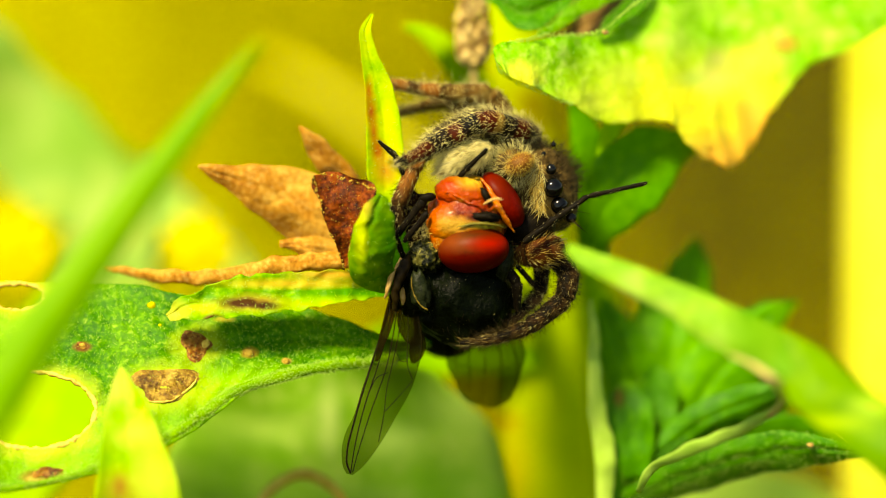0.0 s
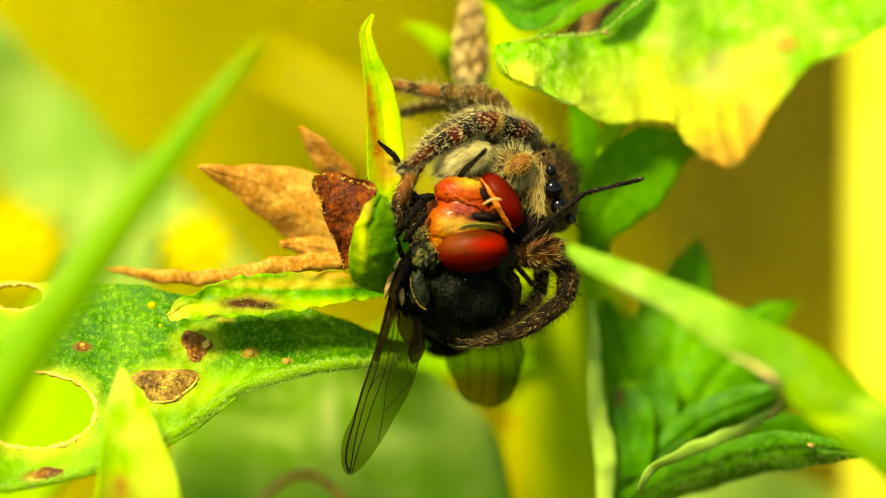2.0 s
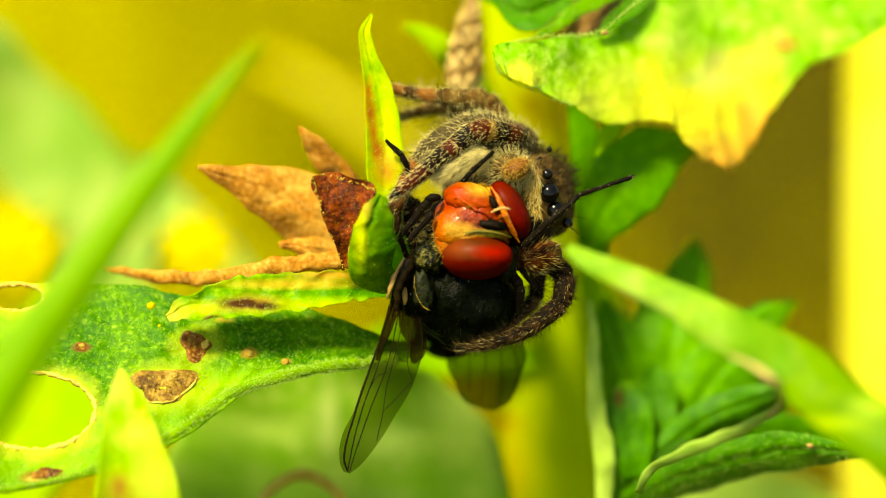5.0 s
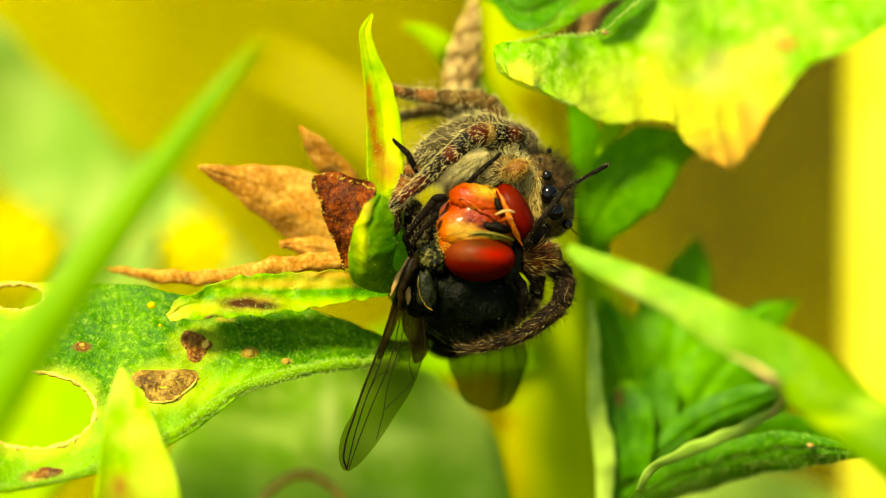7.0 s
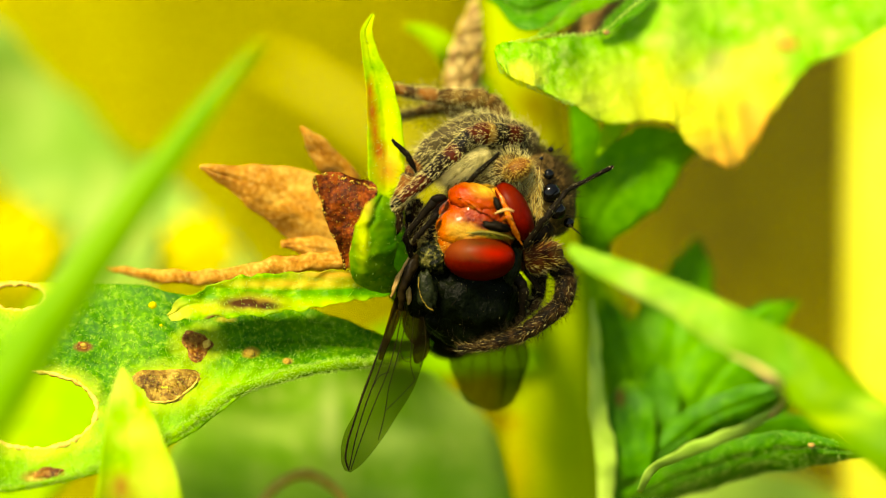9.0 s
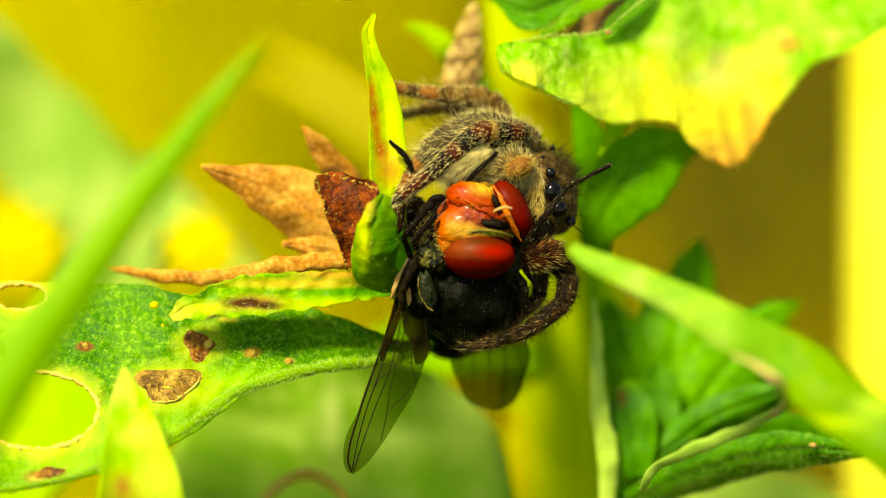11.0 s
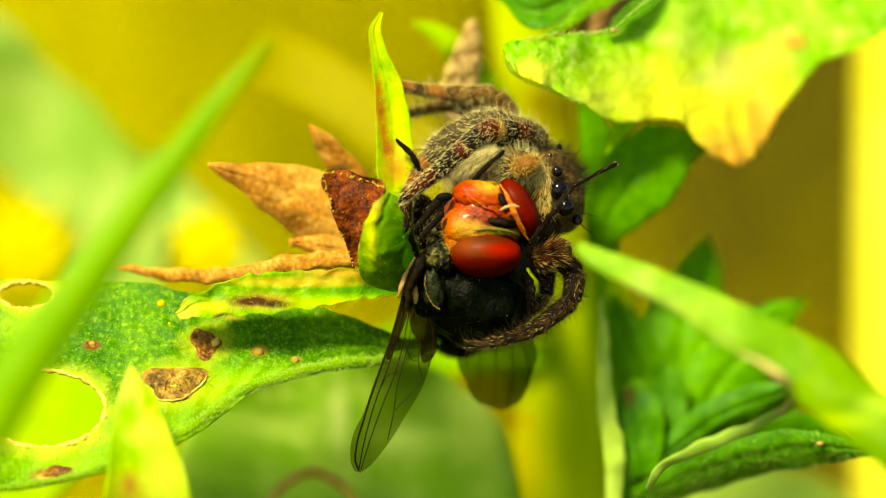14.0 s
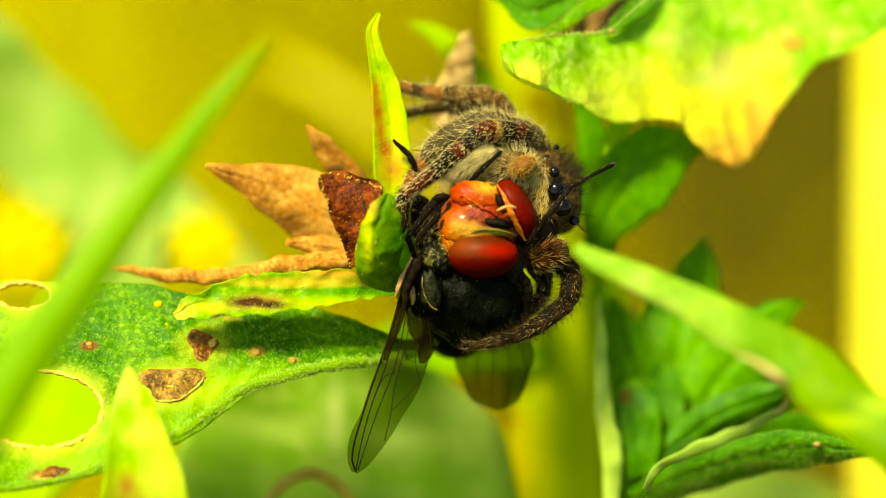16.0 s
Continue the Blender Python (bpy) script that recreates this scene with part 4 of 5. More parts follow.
    # leaves below the stem fork
    part("leaf_stalk", tube([(at(1640, 830, -10), .5), (at(1600, 1300, -9), .6), (at(1300, 2300, -2), .7), (at(1005, 3000, 7.5), .7)], n=40), STEM, w)
    add_leaf(w, "leaf", [(1002, 436, -5, 8, 10), (1030, 450, -5.2, 18, 18), (1120, 489, -5.8, 24, 26), (1222, 545, -6.5, 32, 34), (1310, 594, -7, 40, 42), (1370, 632, -7.2, 36, 36), (1408, 662, -7.4, 8, 8)], LEAF_STREAKED,
             "pale green leaf running towards the lens", 0, n=50, m=8, tilt=.3, cup=.3, crumple=.2, cr=.5, vein=.04, seed=19)
    add_leaf(w, "leaf", [(1310, 566, -6.2, 6, 6), (1355, 606, -6.8, 34, 44), (1405, 652, -7.3, 52, 56), (1460, 702, -8, 60, 56), (1530, 754, -8.6, 62, 56), (1660, 850, -9.5, 70, 64)], LEAF_LOBE, "broad green lobe of the same leaf", 0, n=40, m=8, tilt=.2, cup=.25, crumple=.25, cr=.5, seed=40)
    part("leaf_fold", tube([(at(1290, 628, -7.6), .04), (at(1334, 648, -7.8), .10), (at(1366, 668, -8), .14), (at(1384, 694, -7), .15), (at(1380, 718, -5), .14), (at(1362, 736, -3.4), .12)], n=40, flat=.6, crumple=.06, cr=1.2), PINK_RIB, w, "pinkish folded leaf edge")
    for rows in ([(1170, 800, 3, 30, 30), (1140, 710, 3, 44, 44), (1100, 620, 3.2, 40, 40), (1078, 565, 3.4, 22, 26), (1074, 525, 3.6, 3, 3)],
                 [(1180, 800, 3.4, 40, 40), (1180, 690, 3.6, 74, 76), (1192, 590, 4, 78, 78), (1210, 520, 4.4, 52, 56), (1224, 460, 4.7, 28, 30), (1230, 420, 5, 4, 4)],
                 [(1200, 790, 2.8, 40, 40), (1250, 690, 3, 60, 66), (1310, 615, 3.4, 52, 60), (1360, 566, 3.8, 28, 30), (1408, 538, 4, 3, 3)]):
        add_leaf(w, "leaflet", [(a, b, d + 3.4, l, r) for a, b, d, l, r in rows], LEAF_DEEP, "toothed green leaflet", 0, n=44, m=9, tilt=-.15, cup=.25, teeth=.14, count=4, crumple=.16, cr=.6, vein=.2, seed=20)
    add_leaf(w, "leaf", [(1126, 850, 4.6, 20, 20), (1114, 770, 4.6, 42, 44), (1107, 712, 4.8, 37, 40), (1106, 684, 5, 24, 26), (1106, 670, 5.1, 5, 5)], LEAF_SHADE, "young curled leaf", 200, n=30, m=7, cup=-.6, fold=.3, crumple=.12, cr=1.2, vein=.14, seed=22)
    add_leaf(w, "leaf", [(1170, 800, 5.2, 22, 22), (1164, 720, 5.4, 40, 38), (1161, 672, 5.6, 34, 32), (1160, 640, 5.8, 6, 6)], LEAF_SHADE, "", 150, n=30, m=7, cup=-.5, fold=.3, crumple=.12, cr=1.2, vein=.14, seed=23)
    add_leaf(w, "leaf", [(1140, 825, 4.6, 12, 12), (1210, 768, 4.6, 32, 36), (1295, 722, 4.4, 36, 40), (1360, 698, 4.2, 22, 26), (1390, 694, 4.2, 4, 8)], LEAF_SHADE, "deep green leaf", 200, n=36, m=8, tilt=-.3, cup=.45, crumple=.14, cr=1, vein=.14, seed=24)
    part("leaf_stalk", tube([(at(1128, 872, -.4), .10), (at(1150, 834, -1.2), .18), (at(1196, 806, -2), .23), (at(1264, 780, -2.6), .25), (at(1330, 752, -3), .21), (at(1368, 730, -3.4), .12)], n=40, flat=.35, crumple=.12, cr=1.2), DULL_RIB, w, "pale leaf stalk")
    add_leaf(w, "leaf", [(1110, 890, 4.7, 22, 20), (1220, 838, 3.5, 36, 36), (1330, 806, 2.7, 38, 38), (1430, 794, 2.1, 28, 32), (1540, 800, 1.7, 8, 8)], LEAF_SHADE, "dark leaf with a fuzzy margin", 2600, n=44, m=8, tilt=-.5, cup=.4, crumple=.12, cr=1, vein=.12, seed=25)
    add_leaf(w, "leaf_margin", [(1070, 1000, 4.4, 16, 16), (1070, 884, 4.2, 14, 14), (1069, 812, 4, 18, 20), (1056, 730, 4, 13, 16), (1049, 650, 4.2, 9, 12), (1046, 570, 4.6, 5, 11), (1044, 525, 5, 2, 2)], PALE_RIB, "pale wavy leaf margin along the stem", 0, n=40, m=5,
             cup=.3, crumple=.12, cr=1.5, vein=0, seed=41)
    add_leaf(w, "leaf", [(1090, 1000, 17, 90, 90), (1080, 850, 17, 80, 76), (1074, 720, 17, 70, 66), (1066, 600, 17, 62, 50), (1052, 520, 17, 46, 36), (1030, 450, 17, 10, 10)], LEAF_MID, "leaf base clasping the stem", 0, n=30, m=6, cup=-.1, seed=26)

    # dark leaf added to close the gap behind the cluster
    add_leaf(w, "leaf", [(1090, 900, 8.4, 30, 30), (1180, 790, 8.4, 70, 80), (1280, 720, 8.4, 70, 90), (1370, 680, 8.4, 40, 60), (1430, 670, 8.4, 5, 5)], LEAF_DARK, "dark inner leaf added to close a gap", 0, n=30, m=6, tilt=-.2, seed=36)
    add_leaf(w, "leaf", [(1050, 960, 18, 30, 30), (1200, 892, 18, 46, 46), (1340, 874, 18, 46, 46), (1440, 884, 18, 26, 26), (1490, 900, 18, 4, 4)], PALE_RIB, "pale blurred leaf", 0, n=30, m=6, tilt=.4, seed=33)
    # another gap-filling leaf, with shade in its colour
    add_leaf(w, "leaf", [(1180, 850, 6.4, 20, 20), (1320, 790, 6.4, 44, 40), (1430, 776, 6.2, 42, 40), (1520, 790, 6, 6, 6)], LEAF_SHADE, "dark inner leaf added to close a gap", 0, n=30, m=6, tilt=-.2, crumple=.1, cr=1, seed=42)
    part("leaf_speck", ball(at(1434, 788, 1.85), (.12, .09, .08), seg=10, rough=.4), CREAM, w, "pale grain")
    # leaf in front, pointing up
    add_leaf(w, "leaf", [(240, 1150, -2.4, 60, 60), (240, 950, -3.2, 84, 90), (236, 860, -3.6, 70, 78), (228, 780, -3.4, 50, 58), (220, 710, -3, 32, 34), (214, 650, -2.6, 4, 4)], LEAF_LIME, "pointed yellow-green leaf", 200, n=36, m=8,
             cup=-.3, crumple=.06, seed=27)
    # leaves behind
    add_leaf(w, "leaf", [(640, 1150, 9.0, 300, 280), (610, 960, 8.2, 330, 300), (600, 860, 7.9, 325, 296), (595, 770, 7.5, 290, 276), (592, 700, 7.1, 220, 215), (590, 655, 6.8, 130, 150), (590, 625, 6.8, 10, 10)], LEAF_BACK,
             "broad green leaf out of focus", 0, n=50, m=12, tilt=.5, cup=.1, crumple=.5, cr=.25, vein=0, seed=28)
    part("leaf_margin", tube([(at(440, 930, 5), .12), (at(478, 868, 5), .2), (at(535, 838, 5), .22), (at(590, 864, 5), .2), (at(625, 930, 5), .12)], n=30, crumple=.05), RUSTY, w, "rusty curled leaf margin")
    add_leaf(w, "leaf", [(-220, -60, 24, 60, 60), (-60, 110, 24, 80, 110), (90, 245, 24, 74, 120), (220, 345, 23.5, 66, 100), (340, 430, 23, 52, 60), (470, 510, 23, 5, 5)], LEAF_HAZE, "pale blurred leaf", 0, n=40, m=8, tilt=.4, crumple=.6,
             cr=.3, teeth=.2, count=5, seed=29)
    add_leaf(w, "leaf", [(150, 680, 19, 70, 60), (190, 500, 19.5, 90, 80), (200, 380, 20, 60, 70), (180, 260, 21, 5, 5)], LEAF_HAZE, "", 0, n=30, m=7, tilt=.3, seed=30)
    add_leaf(w, "leaf", [(-120, 1000, 9.8, 60, 60), (-10, 830, 9.8, 120, 110), (70, 730, 9.8, 120, 110), (150, 650, 9.8, 70, 60), (200, 600, 9.8, 5, 5)], LEAF_PALE, "pale blurred leaf", 0, n=30, m=7, tilt=.3, seed=34)
    add_leaf(w, "leaf", [(960, 640, 12, 20, 20), (860, 620, 12, 40, 40), (770, 616, 13, 50, 54), (690, 604, 13, 40, 40), (650, 590, 13, 5, 5)], LEAF_MID, "", 0, n=30, m=7, tilt=.1, seed=35)
    return w


def straw_stem():
    foot = rooted(.024, .06)
    s = thing("straw_stem", foot, "bright yellow upright stem beside the weed", "stem")
    low, mid = at(1632, 1000, 30), at(1636, 500, 30)
    part("stalk", tube([(foot, 3.4), (at(1632, 5000, 30), 3.3), (at(1632, 2400, 30), 3.26), (low, 3.22)], n=30, sides=18), STRAW, s)
    part("stalk", tube([(low, 3.22), (mid, 3.24), (at(1640, 100, 30), 3.2), (at(1644, -400, 30), 2.95), (at(1654, -1500, 30), 2.55)], n=30, sides=18), STRAW, s)
    part("node", tube([(low + Vector((0, 0, -.5)), 3.26), (low, 3.55), (low + Vector((0, 0, .5)), 3.26)], n=8, sides=18), STEM, s, "greener knot of the stem")


def grass_blade():
    foot = rooted(-.03, -.05)
    s = thing("grass_blade", foot, "long green grass blade in front of the weed", "grass blade")
    bm = leaf([(-700, 2200, -12, 40, 40), (-330, 1250, -11.5, 56, 56), (-60, 790, -13, 50, 50), (60, 600, -12.8, 43, 43), (170, 450, -12.6, 36, 36), (280, 300, -12.4, 29, 29), (380, 170, -12.2, 18, 18), (436, 102, -12, 9, 9), (462, 72, -12, 3, 3)], n=60, m=5, cup=.3, vein=0)
    part("blade", bm, BLADE, s)
    part("sheath", tube([(foot, 1.0), (foot * .55 + at(-700, 2200, -12) * .45 + Vector((-3, 0, 0)), 1.0), (at(-700, 2150, -12), .8)], n=20), BLADE, s)


def dry_straw():
    foot = rooted(.05, .14)
    s = thing("dry_straw", foot, "thin dull yellow straw blurred behind the weed", "straw")
    part("stalk", tube([(foot, .7), (foot * .6 + at(1000, 560, 50) * .4, .65), (at(1000, 520, 50), .6), (at(820, 360, 50), .55), (at(640, 215, 50), .5), (at(540, 146, 50), .42), (at(450, 100, 50), .2)], n=60, sides=10), DULL_STRAW, s)


def yellow_flower(a, b, d, r):
    foot = at(a, b, d)
    base = rooted(foot.x * MM, .03)
    f = thing("yellow_flower", base, "small blurred yellow flower on a thin stalk", "flower", "yellow flowers")
    part("stalk", tube([(base, .4), (base * .5 + foot * .5 + Vector((2, 0, 0)), .35), (foot, .25)], n=20), STEM, f)
    for k in range(9):
        g = k * 2 * math.pi / 9
        d1 = Vector((math.cos(g), -.25, math.sin(g)))
        part("petal", ball(foot + d1 * r * .6, (r * .5, r * .12, r * .2), turn=(0, -math.degrees(g), 0), seg=10), YELLOW, f)
    part("disc", ball(foot + Vector((0, -.2, 0)), (r * .35, r * .25, r * .35), seg=12, rough=.2), YELLOW, f)


def seed_spike():
    s = thing("seed_spike", at(850, 300, 7.6), "dry beaded brown seed spike behind the spider", "seed head")
    part("axis", tube([(at(850, 300, 7.6), .12), (at(842, 200, 6.6), .12), (at(838, 118, 6), .14), (at(838, 20, 6), .14), (at(838, -62, 6), .05)], n=24), SEED, s)
    rg = random.Random(3)
    for k in range(84):
        h = k / 83
        r = 27 * min(1, 1.4 * (1 - h) ** .6) * min(1, .55 + h * 4)
        g = k * 2.4
        p = at(838 + r * math.cos(g), 112 - 170 * h, 6 + r / 50 * math.sin(g))
        q = .155 * (1.1 - .5 * h) * rg.uniform(.85, 1.2)
        part("seed", ball(p, (q, q, q * 1.35), turn=(rg.uniform(-25, 25), 30 * math.cos(g), 0), seg=8, rough=.3), SEED if k % 3 else HUSK, s)
    return s


# ---- jointed legs ----
def along(p, q):
    """A pose (metres) with its x axis from p to q (millimetres of the working frame)."""
    x = (q - p).normalized()
    y = Vector((0, 1, 0))
    y = (y - x * y.dot(x)).normalized()
    z = x.cross(y)
    m = Matrix((x, y, z)).transposed().to_4x4()
    m.translation = p * MM
    return m


def chain(joints, lengths=None):
    """Poses of the segments of a leg that bends at its joints; lengths keep the segments rigid."""
    out, p = [], joints[0]
    for i, (a, b) in enumerate(zip(joints, joints[1:])):
        q = p + (b - a).normalized() * (lengths[i] if lengths else (b - a).length)
        out.append(along(p, q))
        p = q
    return out


def segment(length, r0, r1, bulge=.07, sides=14, rough=.03):
    rows = [(Vector((-.2 * r0, 0, 0)), r0 * .7), (Vector((.04 * length, 0, 0)), r0 * .92), (Vector((.3 * length, 0, 0)), (r0 * .7 + r1 * .3) * (1 + bulge)),
            (Vector((.7 * length, 0, 0)), (r0 * .3 + r1 * .7) * (1 + bulge)), (Vector((.97 * length, 0, 0)), r1 * 1.0), (Vector((length + .3 * r1, 0, 0)), r1 * .7)]
    return tube(rows, n=18, sides=sides, crumple=rough, cr=3)


def limb(owner, names, joints, radii, material, hairs=(), bands=None, label=""):
    """A leg of rigid segments: the first is a part of its animal, the others are parts of the first.
    hairs: rows of (count per mm, length, thickness, material, lean)."""
    lengths = [(b - a).length for a, b in zip(joints, joints[1:])]
    home = Matrix.Translation(ORIGIN[owner.name] * MM)
    segs, first = [], None
    zero = Vector((0, 0, 0))
    for i, (name, m) in enumerate(zip(names, chain(joints))):
        bm = segment(lengths[i], radii[i], radii[i + 1])
        coats = []
        for k, (per, length, thick, hm, lean) in enumerate(hairs):
            coats.append((hm, add_hairs(bmesh.new(), coat_of(bm, int(per * lengths[i]), length, thick, Vector((lean, 0, 0)), .45, None, i * 7 + k))))
        use = bands[i] if bands else material
        ob = part(name, bm, use, first or owner, label if first is None else "", origin=zero)
        ob.matrix_basis = (first.matrix_basis.inverted() if first else Matrix()) @ home.inverted() @ m
        for hm, hb in coats:
            if first is None:
                part("hair", hb, hm, ob, kind="stuff", origin=zero)
            else:
                h = part("hair", hb, hm, first, kind="stuff", origin=zero)
                h.matrix_basis = ob.matrix_basis.copy()
                ob_hair.setdefault(ob.name, []).append(h)
        if first is None:
            first = ob
        segs.append(ob)
    return segs, lengths


ob_hair = {}


# ---- jumping spider ----
def spider():
    s = thing("jumping_spider", at(930, 330, 3), "hairy grey-brown jumping spider gripping a fly", "spider")

    # head with its face turned aside
    bm = ball(at(964, 338, 1.9), (1.24, 1.6, 1.56), turn=(0, -14, 0), seg=40, rough=.06, rs=2)
    coatA = coat_of(bm, 800, .11, .006, Vector((.5, -.2, -.9)), .35, lambda c, n: n.y < .35, 2)
    coatB = coat_of(bm, 520, .55, .012, Vector((.3, 0, .3)), .4, lambda c, n: n.z > .1 and n.x > -.3, 3)
    coatC = coat_of(bm, 200, .42, .0065, Vector((-.1, -.8, -.7)), .7, lambda c, n: n.y < 0 and (c.x - at(925, 0).x) < .55 and c.z < at(0, 280).z, 4)
    head = part("cephalothorax", bm, SP_FACE, s, "tan-brown hairy head")
    part("hair", add_hairs(bmesh.new(), coatA), HAIR_OLIVE, head, kind="stuff")
    part("hair", add_hairs(bmesh.new(), coatB), HAIR_DARK, head, kind="stuff")
    part("hair", add_hairs(bmesh.new(), coatC), HAIR_PALE, head, "cream face hair", kind="stuff")
    for a, b, d, r in [(975, 300, .32, .19), (979, 333, .14, .35), (990, 364, .30, .31), (1011, 386, .75, .19), (979, 256, .9, .10), (962, 272, .45, .08)]:
        part("eye", ball(at(a, b, d), (r, r * .8, r), seg=24), SP_EYE, head, "glossy black eye")
    # long bristles round the eyes
    rows = []
    for a, b, da, db in [(985, 268, 30, -2), (1005, 372, 42, 4), (1010, 390, 22, 16), (975, 258, 6, -12), (1000, 300, 24, -24), (1015, 340, 22, -4), (990, 262, 18, -20), (1012, 388, 30, 26)]:
        p = at(a, b, .5)
        w = Vector((da, -12, -db))
        rows.append((p, w, w.length / 50 * 1.1, .02, Vector((0, 0, -.15))))
    part("bristle", add_hairs(bmesh.new(), rows), HAIR_DARK, head, "dark bristles", kind="stuff")

    # body behind
    bm = ball(at(880, 300, 3.4), (2.0, 1.7, 1.7), turn=(0, -18, 0), seg=36, rough=.08)
    coat = coat_of(bm, 1700, .42, .0065, Vector((-.2, -.2, .2)), .5, lambda c, n: n.z > -.4, 5)
    ob = part("carapace", bm, SP_BODY, s, "hairy grey back")
    part("hair", add_hairs(bmesh.new(), coat), HAIR_PALE, ob, kind="stuff")
    bm = ball(at(836, 420, 4.4), (2.0, 1.4, 1.9), turn=(0, 20, 0), seg=36, rough=.08)
    coat = coat_of(bm, 1200, .4, .010, Vector((0, -.2, 0)), .5, None, 6)
    ob = part("abdomen", bm, SP_LOW, s, "hairy brown abdomen")
    part("hair", add_hairs(bmesh.new(), coat), HAIR_DARK, ob, kind="stuff")
    # pale hair between leg and prey
    bm = ball(at(822, 281, .05), (1.08, .45, .42), turn=(0, -24, 0), seg=36, rough=.3, rs=3)
    coat = coat_of(bm, 1500, .36, .007, Vector((-.7, -.3, -.5)), .5, lambda c, n: n.y < .4, 7)
    ob = part("breast", bm, CREAMSKIN, s, "cream underside")
    part("hair", add_hairs(bmesh.new(), coat), HAIR_PALE, ob, kind="stuff")

    bm = ball(at(728, 392, 1.6), (.62, .5, 1.1), turn=(0, 10, 0), seg=28, rough=.2, rs=3)
    coat = coat_of(bm, 260, .5, .0065, Vector((-.2, -.3, -.2)), .7, lambda c, n: n.y < .3, 17)
    ob = part("sternum", bm, SP_LOW, s, "dark hairy underside")
    part("hair", add_hairs(bmesh.new(), coat), HAIR_PALE, ob, kind="stuff")

    # palps
    bm = ball(at(920, 291, -.1), (.54, .46, .36), turn=(0, -28, 0), seg=28, rough=.06)
    c1 = coat_of(bm, 700, .12, .009, Vector((.1, -.1, -.3)), .3, None, 8)
    ob = part("pedipalp", bm, PALP, s, "orange-brown palp fringed with cream hair")
    part("hair", add_hairs(bmesh.new(), c1), HAIR_GOLD, ob, kind="stuff")
    bm = ball(at(906, 294, .35), (.72, .46, .60), turn=(0, -20, 0), seg=28, rough=.06)
    c2 = coat_of(bm, 620, .50, .007, Vector((-.25, -.2, .05)), .3, lambda c, n: n.y < .5, 9)
    ob = part("pedipalp", bm, SP_FACE, s, "cream-haired palp base")
    part("hair", add_hairs(bmesh.new(), c2), HAIR_PALE, ob, kind="stuff")
    # face hair hanging towards the prey
    rg = random.Random(4)
    rows = []
    for _ in range(260):
        u, v = rg.random(), rg.random()
        k = (1 - .55 * v) * (.8 + .4 * rg.random())
        p = at(946 + 12 * v + (u - .5) * 32 * k, 286 + 88 * v, .35 - .3 * u)
        rows.append((p, Vector((-.25 + .3 * u, -.45, -1)) + Vector((rg.uniform(-.7, .7), rg.uniform(-.6, .2), rg.uniform(-.2, .6))), rg.uniform(.25, .62), .0075, Vector((-.15, 0, -.1))))
    part("hair", add_hairs(bmesh.new(), rows[:110]), HAIR_PALE, head, "cream moustache of hair", kind="stuff")
    part("hair", add_hairs(bmesh.new(), rows[110:]), HAIR_GOLD, head, "golden moustache of hair", kind="stuff")
    bm = ball(at(936, 402, .9), (.95, .8, .70), turn=(0, 10, 0), seg=24, rough=.1)
    part("chelicera", bm, FLY_LEG, s, "dark jaw biting the prey")

    grey = [(230, .24, .0075, HAIR_PALE, 1.0), (90, .52, .006, HAIR_PALE, .3), (100, .3, .008, HAIR_DARK, .5)]
    brown = [(170, .15, .0055, HAIR_PALE, .9), (170, .26, .008, HAIR_DARK, .5)]
    hind = [(170, .16, .007, HAIR_PALE, .9), (120, .26, .007, HAIR_DARK, .5), (20, .65, .0045, HAIR_PALE, .1)]
    names = ["leg", "patella", "metatarsus", "tarsus"]
    bands = [SP_BAND_A, SP_BAND_B, SP_BAND_C, SP_BAND_D]
    legs = {}
    legs["front"] = limb(s, names, FRONT[0][1], [.36, .38, .30, .21, .13], SP_LEG, [(290, .11, .0078, HAIR_PALE, 1.6), (40, .42, .006, HAIR_PALE, .3), (90, .2, .008, HAIR_DARK, .6)], bands, "banded red-brown front leg")
    # greyer leg behind it
    limb(s, names[:3], [at(945, 250, 2), at(850, 218, 1.3), at(772, 250, .9), at(738, 286, .8)], [.62, .60, .42, .22], SP_GREY, grey, None, "grey hairy leg")
    # leg folded down round the prey
    limb(s, names[:3], [at(748, 270, 1), at(732, 300, .6), at(704, 362, .6), at(698, 470, 1.2)], [.24, .27, .27, .24], SP_LOW, [(90, .13, .007, HAIR_PALE, 1.2), (120, .26, .008, HAIR_DARK, .5)], [SP_AMBER, SP_AMBER, SP_LOW], "amber and brown leg folded round the prey")
    # hind legs reaching to the upright sepal
    limb(s, names[:3], [at(890, 205, 2.6), at(865, 168, 2.2), at(780, 163, 2), at(680, 146, 1.8)], [.46, .38, .26, .15], SP_HIND, hind, [SP_HIND, SP_HIND, SP_HIND_TIP], "brown hind leg")
    limb(s, names[:3], [at(860, 215, 3.2), at(790, 178, 3), at(735, 192, 3), at(690, 205, 3)], [.34, .28, .18, .1], SP_HIND, hind, None, "brown hind leg")
    # lower legs
    limb(s, ["leg", "patella"], [at(925, 425, 1.6), at(940, 450, .7), at(990, 438, .3)], [.4, .58, .42], SP_RUST, [(260, .26, .007, HAIR_GOLD, 1.1), (110, .26, .006, HAIR_PALE, 1.1), (160, .3, .008, HAIR_DARK, .3)], None, "short hairy leg")
    limb(s, ["leg", "patella", "tibia", "metatarsus", "tarsus"], [at(980, 452, 1.2), at(1008, 482, .9), at(1000, 530, .7), at(935, 580, .4), at(872, 602, .2), at(815, 608, .2)], [.36, .36, .33, .27, .18, .11],
         SP_LOW, [(80, .18, .006, HAIR_OLIVE, 1.0), (30, .14, .006, HAIR_PALE, 1.3), (300, .42, .006, HAIR_DARK, .2)], None, "grey-brown leg hugging the fly")
